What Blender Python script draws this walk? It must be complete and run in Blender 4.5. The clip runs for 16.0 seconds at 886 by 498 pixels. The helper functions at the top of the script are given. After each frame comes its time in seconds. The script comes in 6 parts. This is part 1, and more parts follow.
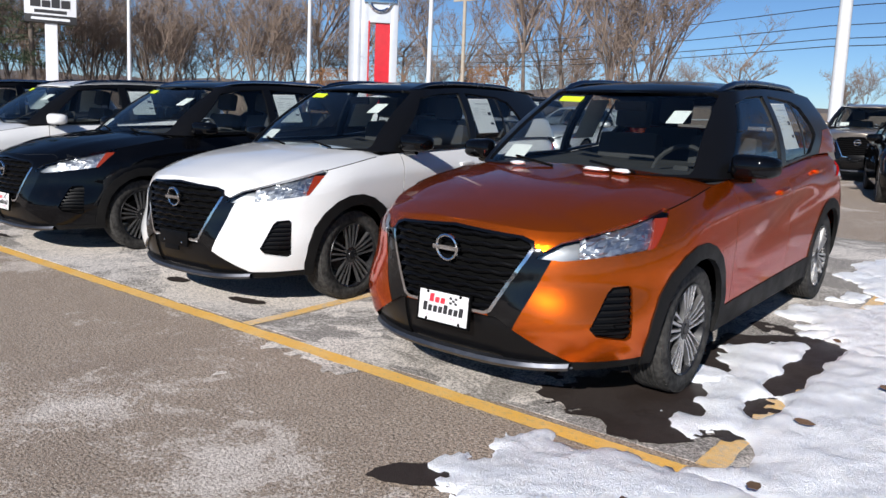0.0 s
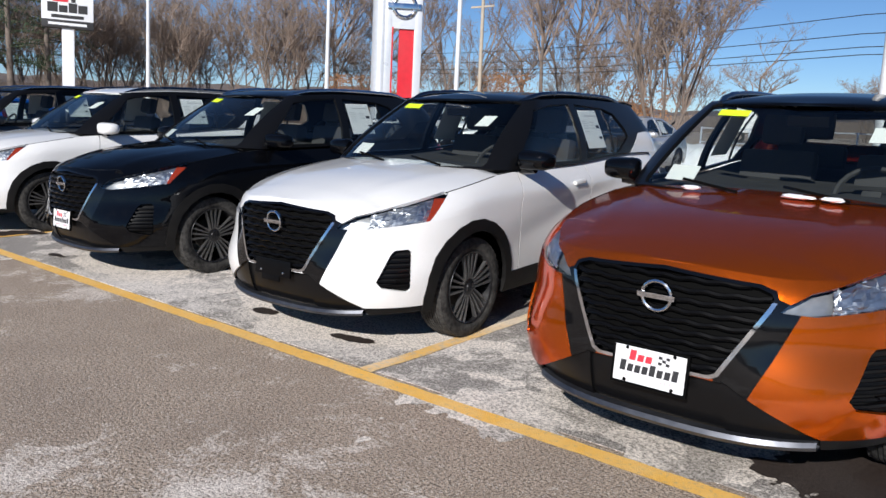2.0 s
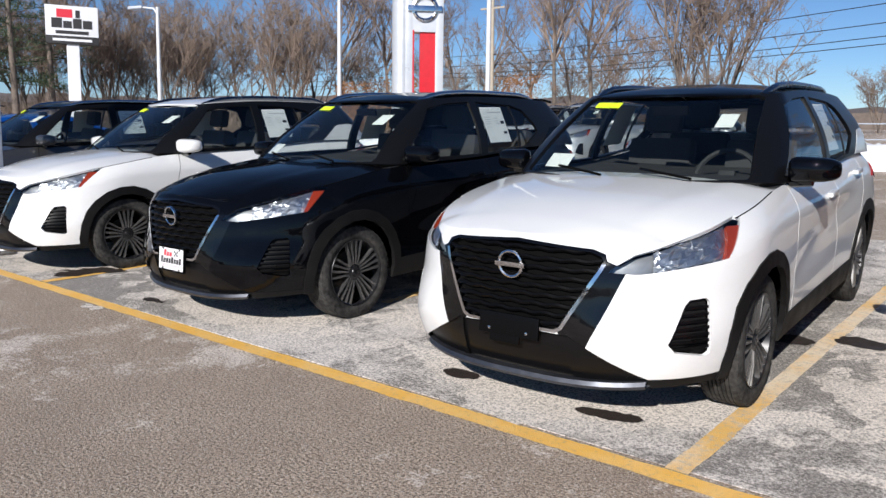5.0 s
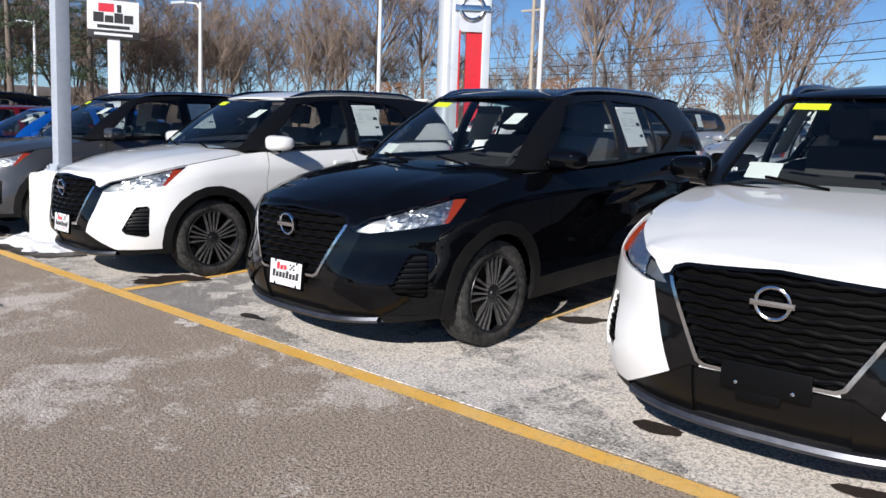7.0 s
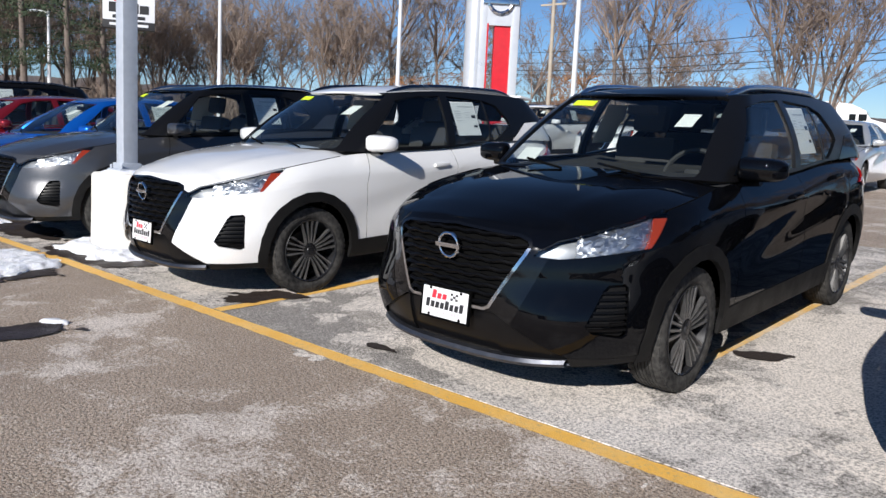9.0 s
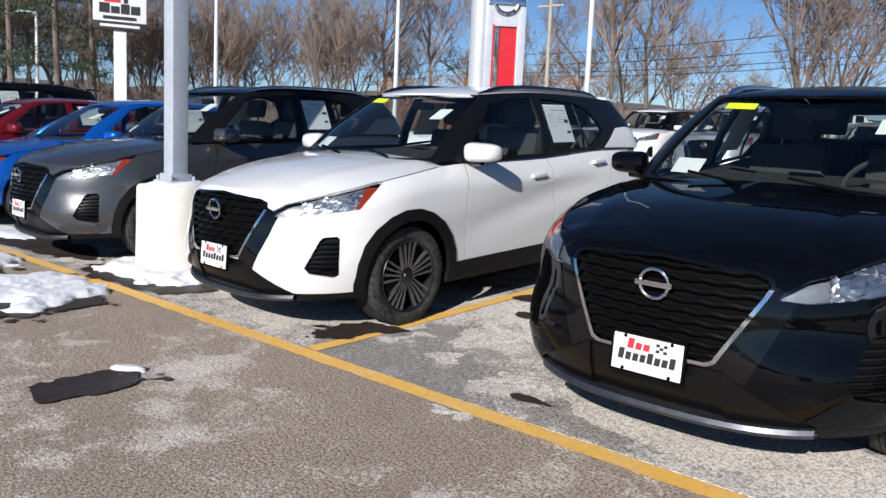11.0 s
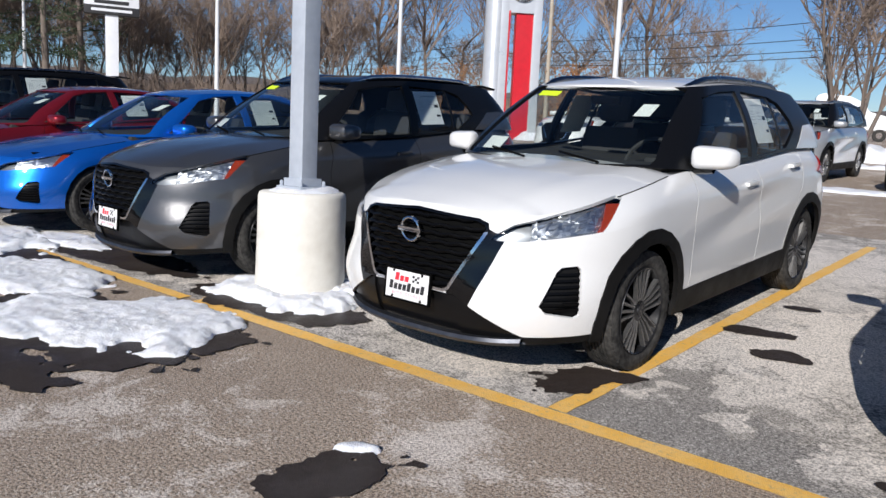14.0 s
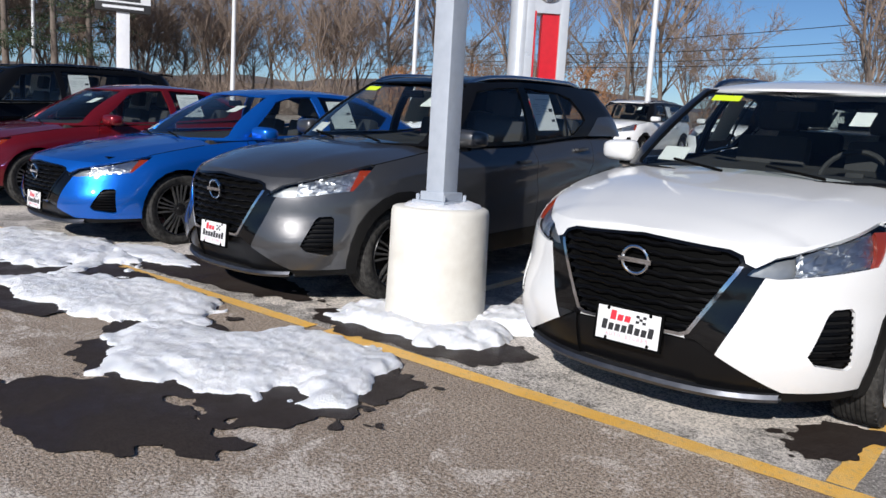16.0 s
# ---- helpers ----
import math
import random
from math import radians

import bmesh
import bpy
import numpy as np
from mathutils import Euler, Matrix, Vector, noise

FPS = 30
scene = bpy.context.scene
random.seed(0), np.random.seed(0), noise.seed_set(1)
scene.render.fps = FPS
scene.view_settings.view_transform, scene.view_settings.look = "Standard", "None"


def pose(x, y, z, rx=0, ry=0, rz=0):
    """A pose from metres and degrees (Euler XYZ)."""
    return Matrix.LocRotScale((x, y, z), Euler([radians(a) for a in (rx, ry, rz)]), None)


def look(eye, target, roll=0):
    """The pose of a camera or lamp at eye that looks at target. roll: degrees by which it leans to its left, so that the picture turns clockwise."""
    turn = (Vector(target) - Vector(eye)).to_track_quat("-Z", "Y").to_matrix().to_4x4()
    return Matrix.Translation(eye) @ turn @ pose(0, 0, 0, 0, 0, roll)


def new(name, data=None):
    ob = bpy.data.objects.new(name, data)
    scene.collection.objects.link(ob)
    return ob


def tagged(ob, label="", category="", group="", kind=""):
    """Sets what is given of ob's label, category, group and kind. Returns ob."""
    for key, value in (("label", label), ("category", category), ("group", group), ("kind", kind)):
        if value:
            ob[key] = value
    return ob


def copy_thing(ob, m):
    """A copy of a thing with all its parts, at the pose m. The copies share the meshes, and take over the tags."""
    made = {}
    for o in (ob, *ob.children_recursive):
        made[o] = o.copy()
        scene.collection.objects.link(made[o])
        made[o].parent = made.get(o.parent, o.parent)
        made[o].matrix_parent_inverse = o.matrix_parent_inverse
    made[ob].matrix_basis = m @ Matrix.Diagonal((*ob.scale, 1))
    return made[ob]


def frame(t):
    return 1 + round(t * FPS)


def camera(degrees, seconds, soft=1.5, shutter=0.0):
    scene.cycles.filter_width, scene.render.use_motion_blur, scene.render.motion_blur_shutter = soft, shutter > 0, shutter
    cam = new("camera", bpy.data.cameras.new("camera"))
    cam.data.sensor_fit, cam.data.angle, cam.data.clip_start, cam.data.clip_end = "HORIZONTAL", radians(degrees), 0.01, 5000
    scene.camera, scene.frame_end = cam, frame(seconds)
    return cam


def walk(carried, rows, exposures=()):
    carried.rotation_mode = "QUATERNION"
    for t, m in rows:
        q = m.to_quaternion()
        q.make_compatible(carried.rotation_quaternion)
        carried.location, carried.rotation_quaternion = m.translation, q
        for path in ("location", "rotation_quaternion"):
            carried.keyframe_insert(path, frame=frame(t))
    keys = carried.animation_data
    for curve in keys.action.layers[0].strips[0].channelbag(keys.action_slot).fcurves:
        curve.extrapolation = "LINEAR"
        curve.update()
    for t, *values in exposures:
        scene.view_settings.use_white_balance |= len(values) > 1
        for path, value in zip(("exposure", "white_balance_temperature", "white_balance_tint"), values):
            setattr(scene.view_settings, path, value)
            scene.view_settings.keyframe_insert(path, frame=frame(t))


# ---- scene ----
cam = camera(59.6, 16.0)
METRES, EYE, TILT, LEAN, TURN = 9.25, 1.3985, -2.605, 0.395, 38.44
ROWS = [
    (0.0, 0.0, 0.0, 0.0, 0.31, -7.52, -2.35),
    (0.5, -0.0156, 0.0189, 0.004, 0.93, -6.95, -2.37),
    (1.0, -0.0437, 0.0351, 0.005, 1.12, -6.67, -2.38),
    (1.5, -0.066, 0.0488, 0.0037, 1.05, -6.9, -2.62),
    (2.0, -0.0867, 0.0715, 0.0046, 0.85, -7.07, -2.64),
    (2.5, -0.1117, 0.0921, 0.0042, 0.2, -7.16, -2.18),
    (3.0, -0.1416, 0.1099, 0.0035, -0.36, -7.43, -1.77),
    (3.5, -0.1636, 0.1346, 0.0026, -0.22, -7.62, -1.71),
    (4.0, -0.1826, 0.1593, 0.0045, 0.12, -7.36, -1.41),
    (4.5, -0.2085, 0.1817, 0.0058, 0.36, -6.89, -0.85),
    (7.0, -0.3195, 0.2814, 0.0055, 2.65, -6.61, -2.03),
    (7.5, -0.3435, 0.3016, 0.0082, 3.18, -6.6, -2.43),
    (8.0, -0.3708, 0.3181, 0.0086, 3.27, -6.62, -2.36),
    (8.5, -0.3988, 0.334, 0.0085, 3.02, -6.86, -2.37),
    (9.0, -0.4231, 0.3584, 0.0092, 3.05, -7.01, -2.66),
    (11.5, -0.5443, 0.4567, 0.0118, 1.15, -6.8, -2.27),
    (12.0, -0.5722, 0.4713, 0.0133, 0.22, -6.97, -2.1),
    (12.5, -0.5957, 0.4891, 0.0122, 0.15, -7.31, -2.33),
    (13.0, -0.6187, 0.5083, 0.0138, 0.54, -7.54, -2.66),
    (13.5, -0.6479, 0.5251, 0.0146, 0.57, -7.61, -2.65),
    (14.0, -0.6734, 0.5395, 0.0149, 0.71, -7.59, -2.71),
    (14.5, -0.6976, 0.5631, 0.0158, 1.26, -7.5, -3.02),
    (15.0, -0.7221, 0.579, 0.0161, 1.52, -7.48, -3.19),
    (15.5, -0.7551, 0.5916, 0.0176, 1.18, -7.53, -3.08),
    (16.0, -0.7822, 0.6083, 0.0156, 0.68, -7.54, -3.22),
]
EXPOSURES = [(0.0, 0.27), (9.0, 0.29), (12.0, 0.22), (14.0, 0.10), (16.0, 0.05)]
walk(cam, [(t, pose(0, 0, EYE, TILT, LEAN, TURN) @ pose(METRES * x, METRES * y, METRES * z, 90 + pitch, roll, yaw)) for t, x, y, z, yaw, pitch, roll in ROWS],
     exposures=EXPOSURES)

# ---- world and sun ----
SUN = Vector((0.25, -0.85, 0.47)).normalized()
world = bpy.data.worlds.new("world")
scene.world = world
world.use_nodes = True
wn = world.node_tree.nodes
sky = wn.new("ShaderNodeTexSky")
sky.sky_type = 'NISHITA'
sky.sun_disc = False
sky.sun_elevation = math.asin(SUN.z)
sky.sun_rotation = math.atan2(SUN.x, SUN.y)
sky.altitude = 1500
sky.air_density, sky.dust_density, sky.ozone_density = 0.9, 0.0, 7.0
wn["Background"].inputs[1].default_value = 0.075
world.node_tree.links.new(sky.outputs[0], wn["Background"].inputs[0])
sun = new("sun", bpy.data.lights.new("sun", 'SUN'))
sun.data.energy, sun.data.angle, sun.data.color = 5.0, radians(0.5), (1.0, 0.965, 0.93)
sun.matrix_world = look((0, 0, 30), Vector((0, 0, 30)) - SUN)


# ---- materials ----
def mat(name, color, rough=0.5, metal=0.0, coat=0.0, spec=0.5, emit=0.0):
    m = bpy.data.materials.new(name)
    m.use_nodes = True
    b = m.node_tree.nodes["Principled BSDF"]
    b.inputs["Base Color"].default_value = (*color, 1)
    b.inputs["Roughness"].default_value = rough
    b.inputs["Metallic"].default_value = metal
    b.inputs["Coat Weight"].default_value = coat
    b.inputs["Coat Roughness"].default_value = 0.03
    b.inputs["Specular IOR Level"].default_value = spec
    if emit:
        b.inputs["Emission Color"].default_value = (*color, 1)
        b.inputs["Emission Strength"].default_value = emit
    return m


class Nodes:
    """Short ways to add nodes to a material's tree."""

    def __init__(self, m):
        self.t = m.node_tree
        self.b = self.t.nodes["Principled BSDF"]
        self.co = self.t.nodes.new("ShaderNodeTexCoord").outputs["Object"]

    def link(self, a, b):
        self.t.links.new(a, b)

    def noise(self, scale, detail=4, rough=0.55, distort=0.0, co=None):
        n = self.t.nodes.new("ShaderNodeTexNoise")
        n.inputs["Scale"].default_value = scale
        n.inputs["Detail"].default_value = detail
        n.inputs["Roughness"].default_value = rough
        n.inputs["Distortion"].default_value = distort
        self.link(co or self.co, n.inputs["Vector"])
        return n.outputs["Fac"]

    def ramp(self, fac, *stops):
        r = self.t.nodes.new("ShaderNodeValToRGB")
        e = r.color_ramp.elements
        while len(e) < len(stops):
            e.new(0.5)
        for k, (p, c) in zip(e, stops):
            k.position = p
            k.color = (c, c, c, 1) if not isinstance(c, tuple) else (*c, 1)
        self.link(fac, r.inputs[0])
        return r.outputs[0]

    def mix(self, fac, a, b, how='MIX'):
        n = self.t.nodes.new("ShaderNodeMix")
        n.data_type, n.blend_type = 'RGBA', how
        for v, i in ((fac, 0), (a, 6), (b, 7)):
            if isinstance(v, (int, float)):
                n.inputs[i].default_value = v
            elif isinstance(v, tuple):
                n.inputs[i].default_value = (*v, 1)
            else:
                self.link(v, n.inputs[i])
        return n.outputs[2]

    def math(self, op, a, b=0.0, c=0.0):
        n = self.t.nodes.new("ShaderNodeMath")
        n.operation = op
        for v, i in ((a, 0), (b, 1), (c, 2)):
            if isinstance(v, (int, float)):
                n.inputs[i].default_value = v
            else:
                self.link(v, n.inputs[i])
        return n.outputs[0]

    def bump(self, h, strength=0.3, dist=0.01):
        n = self.t.nodes.new("ShaderNodeBump")
        n.inputs["Strength"].default_value = strength
        n.inputs["Distance"].default_value = dist
        self.link(h, n.inputs["Height"])
        self.link(n.outputs[0], self.b.inputs["Normal"])


def grained(name, c1, c2, scale, rough=0.7, metal=0.0, bump=0.2, dist=0.005, coat=0.0, big=0.0):
    """A surface that varies between two colours at a fine and a coarse scale."""
    m = mat(name, c1, rough, metal, coat)
    n = Nodes(m)
    fine = n.noise(scale, 6)
    wide = n.noise(big or scale * 0.12, 3)
    f = n.math('ADD', n.math('MULTIPLY', fine, 0.6), n.math('MULTIPLY', wide, 0.4))
    n.link(n.mix(n.ramp(f, (0.35, 0.0), (0.65, 1.0)), c1, c2), n.b.inputs["Base Color"])
    n.link(n.ramp(wide, (0.3, max(rough - 0.1, 0.02)), (0.7, min(rough + 0.1, 1.0))), n.b.inputs["Roughness"])
    if bump:
        n.bump(fine, bump, dist)
    return m


def paint(name, color, metal=0.0, rough=0.35):
    """Car paint: a coloured layer with fine flake under clear coat, with a film of road salt low down in patches."""
    m = mat(name, color, rough, metal, 1.0, 0.2)
    n = Nodes(m)
    flake = n.noise(900, 1)
    c = n.mix(n.ramp(flake, (0.4, 0.0), (0.65, 1.0)), color, tuple(min(1, v * 1.18 + 0.001) for v in color))
    film = n.ramp(n.noise(5, 6, 0.65), (0.55, 0.0), (0.85, 0.006 if max(color) < 0.01 else 0.02))
    n.link(n.mix(film, c, (0.42, 0.40, 0.37)), n.b.inputs["Base Color"])
    n.link(n.ramp(n.noise(3, 4), (0.3, 0.02), (0.75, 0.09)), n.b.inputs["Coat Roughness"])
    return m


def glass_mat(name, tint, gloss=0.02):
    """Thin tinted pane: lets light straight through and mirrors by its angle."""
    m = bpy.data.materials.new(name)
    m.use_nodes = True
    t = m.node_tree
    t.nodes.remove(t.nodes["Principled BSDF"])
    clear = t.nodes.new("ShaderNodeBsdfTransparent")
    clear.inputs[0].default_value = (*tint, 1)
    shine = t.nodes.new("ShaderNodeBsdfGlossy")
    shine.inputs["Roughness"].default_value = gloss
    # gloss by angle, alike from both sides of the pane
    facing = t.nodes.new("ShaderNodeLayerWeight")
    last = facing.outputs["Facing"]
    for op, v in (('POWER', 5.0), ('MULTIPLY', 0.9), ('ADD', 0.07)):
        n = t.nodes.new("ShaderNodeMath")
        n.operation = op
        n.inputs[1].default_value = v
        t.links.new(last, n.inputs[0])
        last = n.outputs[0]
    mix = t.nodes.new("ShaderNodeMixShader")
    t.links.new(last, mix.inputs[0])
    t.links.new(clear.outputs[0], mix.inputs[1])
    t.links.new(shine.outputs[0], mix.inputs[2])
    t.links.new(mix.outputs[0], t.nodes["Material Output"].inputs[0])
    return m


def deep_black():
    """Solid black paint under a thin clear coat, with faint dust."""
    m = mat("black_paint", (0.0018, 0.0020, 0.0028), 0.15, 0.0, 0.55, 0.0)
    n = Nodes(m)
    dust = n.ramp(n.noise(6, 6, 0.65), (0.55, 0.0), (0.85, 0.008))
    n.link(n.mix(dust, (0.0018, 0.0020, 0.0028), (0.3, 0.29, 0.27)), n.b.inputs["Base Color"])
    n.link(n.ramp(n.noise(3, 4), (0.3, 0.015), (0.75, 0.05)), n.b.inputs["Coat Roughness"])
    return m


PAINT = {
    "orange": paint("orange_paint", (0.55, 0.095, 0.0025), 0.85, 0.26),
    "white": paint("white_paint", (0.67, 0.67, 0.665)),
    "black": deep_black(),
    "grey": paint("grey_paint", (0.085, 0.085, 0.088), 0.7),
    "blue": paint("blue_paint", (0.003, 0.11, 0.50), 0.6),
    "red": paint("red_paint", (0.16, 0.006, 0.012), 0.45),
    "silver": paint("silver_paint", (0.42, 0.43, 0.44), 0.5),
    "tan": paint("tan_paint", (0.20, 0.17, 0.14), 0.5),
    "navy": paint("navy_paint", (0.012, 0.02, 0.05), 0.3),
}
# dark edge tint and thinner coat, set to damp pale reflections at a slant
PAINT["orange"].node_tree.nodes["Principled BSDF"].inputs["Specular Tint"].default_value = (0.40, 0.07, 0.01, 1)
PAINT["orange"].node_tree.nodes["Principled BSDF"].inputs["Coat Weight"].default_value = 0.7
GLOSS_BLACK = mat("gloss_black", (0.003, 0.003, 0.0035), 0.1, 0.0, 0.4, 0.3)
CLADDING = grained("black_cladding", (0.006, 0.006, 0.0065), (0.013, 0.0125, 0.012), 260, 0.55, bump=0.25, dist=0.001, big=6)
PILLAR = mat("pillar_black", (0.004, 0.004, 0.0045), 0.32, 0.0, 0.0, 0.3)
SEAM = mat("seam_black", (0.003, 0.003, 0.003), 0.8, 0.0, 0.0, 0.05)
CLADDING.node_tree.nodes["Principled BSDF"].inputs["Specular IOR Level"].default_value = 0.12
CHROME = grained("chrome", (0.72, 0.73, 0.75), (0.62, 0.63, 0.65), 40, 0.12, 1.0, 0.0)
SKID = grained("satin_skid_trim", (0.07, 0.075, 0.09), (0.11, 0.115, 0.13), 30, 0.4, 0.8, 0.0)
DARK_CHROME = grained("dark_chrome", (0.16, 0.17, 0.19), (0.22, 0.23, 0.25), 30, 0.22, 1.0, 0.0)
GRILLE_BLACK = mat("grille_black", (0.003, 0.003, 0.0034), 0.3, 0.0, 0.0, 0.12)
RUBBER = grained("tyre_rubber", (0.010, 0.010, 0.010), (0.070, 0.067, 0.063), 34, 0.85, bump=0.4, dist=0.003, big=7)
RUBBER.node_tree.nodes["Principled BSDF"].inputs["Specular IOR Level"].default_value = 0.2
RIM_DARK = grained("wheel_dark_grey", (0.018, 0.018, 0.02), (0.03, 0.03, 0.032), 30, 0.3, 0.4, 0.0)
RIM_FACE = grained("machined_wheel_face", (0.50, 0.50, 0.51), (0.62, 0.61, 0.60), 60, 0.3, 0.9, 0.0)
RIM_FACE_DARK = grained("smoked_wheel_face", (0.17, 0.17, 0.172), (0.25, 0.245, 0.24), 60, 0.36, 0.8, 0.0)
BRAKE = grained("brake_disc_steel", (0.05, 0.046, 0.042), (0.09, 0.083, 0.075), 40, 0.45, 0.9, 0.0)
INTERIOR = grained("interior_charcoal", (0.017, 0.017, 0.018), (0.032, 0.032, 0.032), 60, 0.8, bump=0.2, dist=0.002)
SEAT_CLOTH = grained("seat_cloth", (0.026, 0.026, 0.028), (0.046, 0.046, 0.047), 180, 0.9, bump=0.3, dist=0.002)
WINDSHIELD = glass_mat("windshield_glass", (0.88, 0.92, 0.90))
SIDE_GLASS = glass_mat("side_glass", (0.84, 0.88, 0.88))
PRIVACY = glass_mat("privacy_glass", (0.50, 0.53, 0.53))
LENS = glass_mat("lamp_lens", (0.93, 0.95, 0.96))
AMBER = mat("amber_lens", (0.30, 0.030, 0.004), 0.12, 0.0, 1.0)
TAIL_RED = mat("tail_lamp_red", (0.30, 0.006, 0.008), 0.12, 0.0, 1.0)
REFLECTOR = grained("lamp_reflector", (0.86, 0.87, 0.88), (0.55, 0.56, 0.57), 24, 0.34, 1.0, 0.35, 0.015)
LAMP_DARK = grained("lamp_housing_grey", (0.20, 0.205, 0.21), (0.34, 0.345, 0.35), 18, 0.35, 0.6, 0.0)
PAPER = grained("white_paper", (0.78, 0.79, 0.76), (0.70, 0.72, 0.70), 20, 0.7, bump=0.0)
INK = mat("black_ink", (0.02, 0.02, 0.022), 0.6)
GREY_INK = mat("grey_ink", (0.42, 0.44, 0.45), 0.7)
LIME = mat("lime_sticker", (0.62, 0.80, 0.02), 0.6)
PLATE_WHITE = grained("plate_white", (0.80, 0.79, 0.80), (0.7, 0.69, 0.70), 12, 0.4, bump=0.0)
PLATE_RED = mat("plate_red", (0.62, 0.03, 0.05), 0.45)
PLATE_PINK = mat("plate_pink", (0.80, 0.38, 0.42), 0.5)


# ---- mesh helpers ----
def part(name, bm, material, parent=None, label="", smooth=35, free=False):
    """Links a bmesh as one mesh object, under a parent or alone. free: the material sits on the object, so that copies can change it."""
    me = bpy.data.meshes.new(name)
    bmesh.ops.recalc_face_normals(bm, faces=bm.faces) if smooth != -1 else None
    bm.to_mesh(me)
    bm.free()
    me.materials.append(material)
    if smooth and smooth > 0:
        me.polygons.foreach_set("use_smooth", [True] * len(me.polygons))
        me.set_sharp_from_angle(angle=radians(smooth))
    ob = new(name, me)
    if free:
        ob.material_slots[0].link = 'OBJECT'
        ob.material_slots[0].material = material
    if parent is not None:
        ob.parent = parent
    if label:
        tagged(ob, label)
    return ob


def thing(name, label, category, group="", at=None):
    e = new(name)
    e.empty_display_size = 0.2
    tagged(e, label, category, group)
    if at is not None:
        e.matrix_world = at
    return e


def box(bm, lo, hi, m=None, bevel=0.0):
    lo, hi = Vector(lo), Vector(hi)
    r = bmesh.ops.create_cube(bm, size=1, matrix=Matrix.LocRotScale((lo + hi) / 2, None, hi - lo))
    vs = r["verts"]
    if bevel:
        es = list({e for v in vs for e in v.link_edges})
        out = bmesh.ops.bevel(bm, geom=es, offset=bevel, segments=2, affect='EDGES', profile=0.7)
        vs = list({v for f in out["faces"] for v in f.verts} | {v for v in vs if v.is_valid})
    if m is not None:
        bmesh.ops.transform(bm, matrix=m, verts=vs)
    return vs


def tube(bm, pts, radii, sides=8, caps=True):
    """A round tube through points."""
    pts = [Vector(p) for p in pts]
    if isinstance(radii, (int, float)):
        radii = [radii] * len(pts)
    rings = []
    side = None
    for i, p in enumerate(pts):
        d = (pts[min(i + 1, len(pts) - 1)] - pts[max(i - 1, 0)]).normalized()
        if side is None:
            side = d.orthogonal().normalized()
        side = (side - d * side.dot(d)).normalized()
        up = d.cross(side)
        rings.append([bm.verts.new(p + radii[i] * (math.cos(a) * side + math.sin(a) * up))
                      for a in (2 * math.pi * k / sides for k in range(sides))])
    for a, b in zip(rings, rings[1:]):
        for k in range(sides):
            bm.faces.new((a[k], a[(k + 1) % sides], b[(k + 1) % sides], b[k]))
    if caps:
        bm.faces.new(rings[0][::-1])
        bm.faces.new(rings[-1])


def lathe(bm, prof, n=40, axis='x', m=None, closed=False):
    """Turns a profile of (radius, along) about an axis."""
    rings = []
    for k in range(n):
        a = 2 * math.pi * k / n
        c, s = math.cos(a), math.sin(a)
        row = []
        for r, h in prof:
            p = Vector((h, r * c, r * s)) if axis == 'x' else Vector((r * c, r * s, h))
            row.append(bm.verts.new(m @ p if m is not None else p))
        rings.append(row)
    count = len(prof)
    for k in range(n):
        a, b = rings[k], rings[(k + 1) % n]
        for j in range(count if closed else count - 1):
            bm.faces.new((a[j], a[(j + 1) % count], b[(j + 1) % count], b[j]))


def prism(bm, poly, depth, m):
    """A flat polygon in the xy plane given a thickness along -z, placed by m."""
    top = [bm.verts.new(m @ Vector((x, y, 0))) for x, y in poly]
    low = [bm.verts.new(m @ Vector((x, y, -depth))) for x, y in poly]
    bm.faces.new(top)
    bm.faces.new(low[::-1])
    for i in range(len(poly)):
        j = (i + 1) % len(poly)
        bm.faces.new((top[j], top[i], low[i], low[j]))


def text_bm(body, size, m, extrude=0.0008, bold=0.0, width=None):
    """Letters in the built-in font as a mesh, centred on the origin of m. width: the width that the line shall have."""
    cu = bpy.data.curves.new("letters", 'FONT')
    cu.body, cu.size, cu.extrude, cu.offset = body, size, extrude, bold
    cu.align_x, cu.align_y, cu.resolution_u = 'CENTER', 'CENTER', 2
    ob = bpy.data.objects.new("letters", cu)
    scene.collection.objects.link(ob)
    me = bpy.data.meshes.new_from_object(ob.evaluated_get(bpy.context.evaluated_depsgraph_get()))
    bpy.data.objects.remove(ob)
    bm = bmesh.new()
    bm.from_mesh(me)
    bpy.data.meshes.remove(me)
    if width:
        xs = [v.co.x for v in bm.verts]
        k = width / max(max(xs) - min(xs), 1e-4)
        bmesh.ops.transform(bm, matrix=Matrix.Diagonal((k, 1, 1, 1)), verts=bm.verts)
    bmesh.ops.transform(bm, matrix=m, verts=bm.verts)
    return bm


def curve(*pts):
    """A smooth monotone curve through (x, y) pairs."""
    xs = np.array([p[0] for p in pts], float)
    ys = np.array([p[1] for p in pts], float)
    d = np.diff(ys) / np.diff(xs)
    g = np.concatenate([[d[0]], [0 if a * b <= 0 else 2 * a * b / (a + b) for a, b in zip(d, d[1:])], [d[-1]]])

    def f(x):
        x = min(max(x, xs[0]), xs[-1])
        i = min(int(np.searchsorted(xs, x, side='right')) - 1, len(xs) - 2)
        h = xs[i + 1] - xs[i]
        t = (x - xs[i]) / h
        return float((1 + 2 * t) * (1 - t) ** 2 * ys[i] + t * (1 - t) ** 2 * h * g[i]
                     + t * t * (3 - 2 * t) * ys[i + 1] + t * t * (t - 1) * h * g[i + 1])
    return f


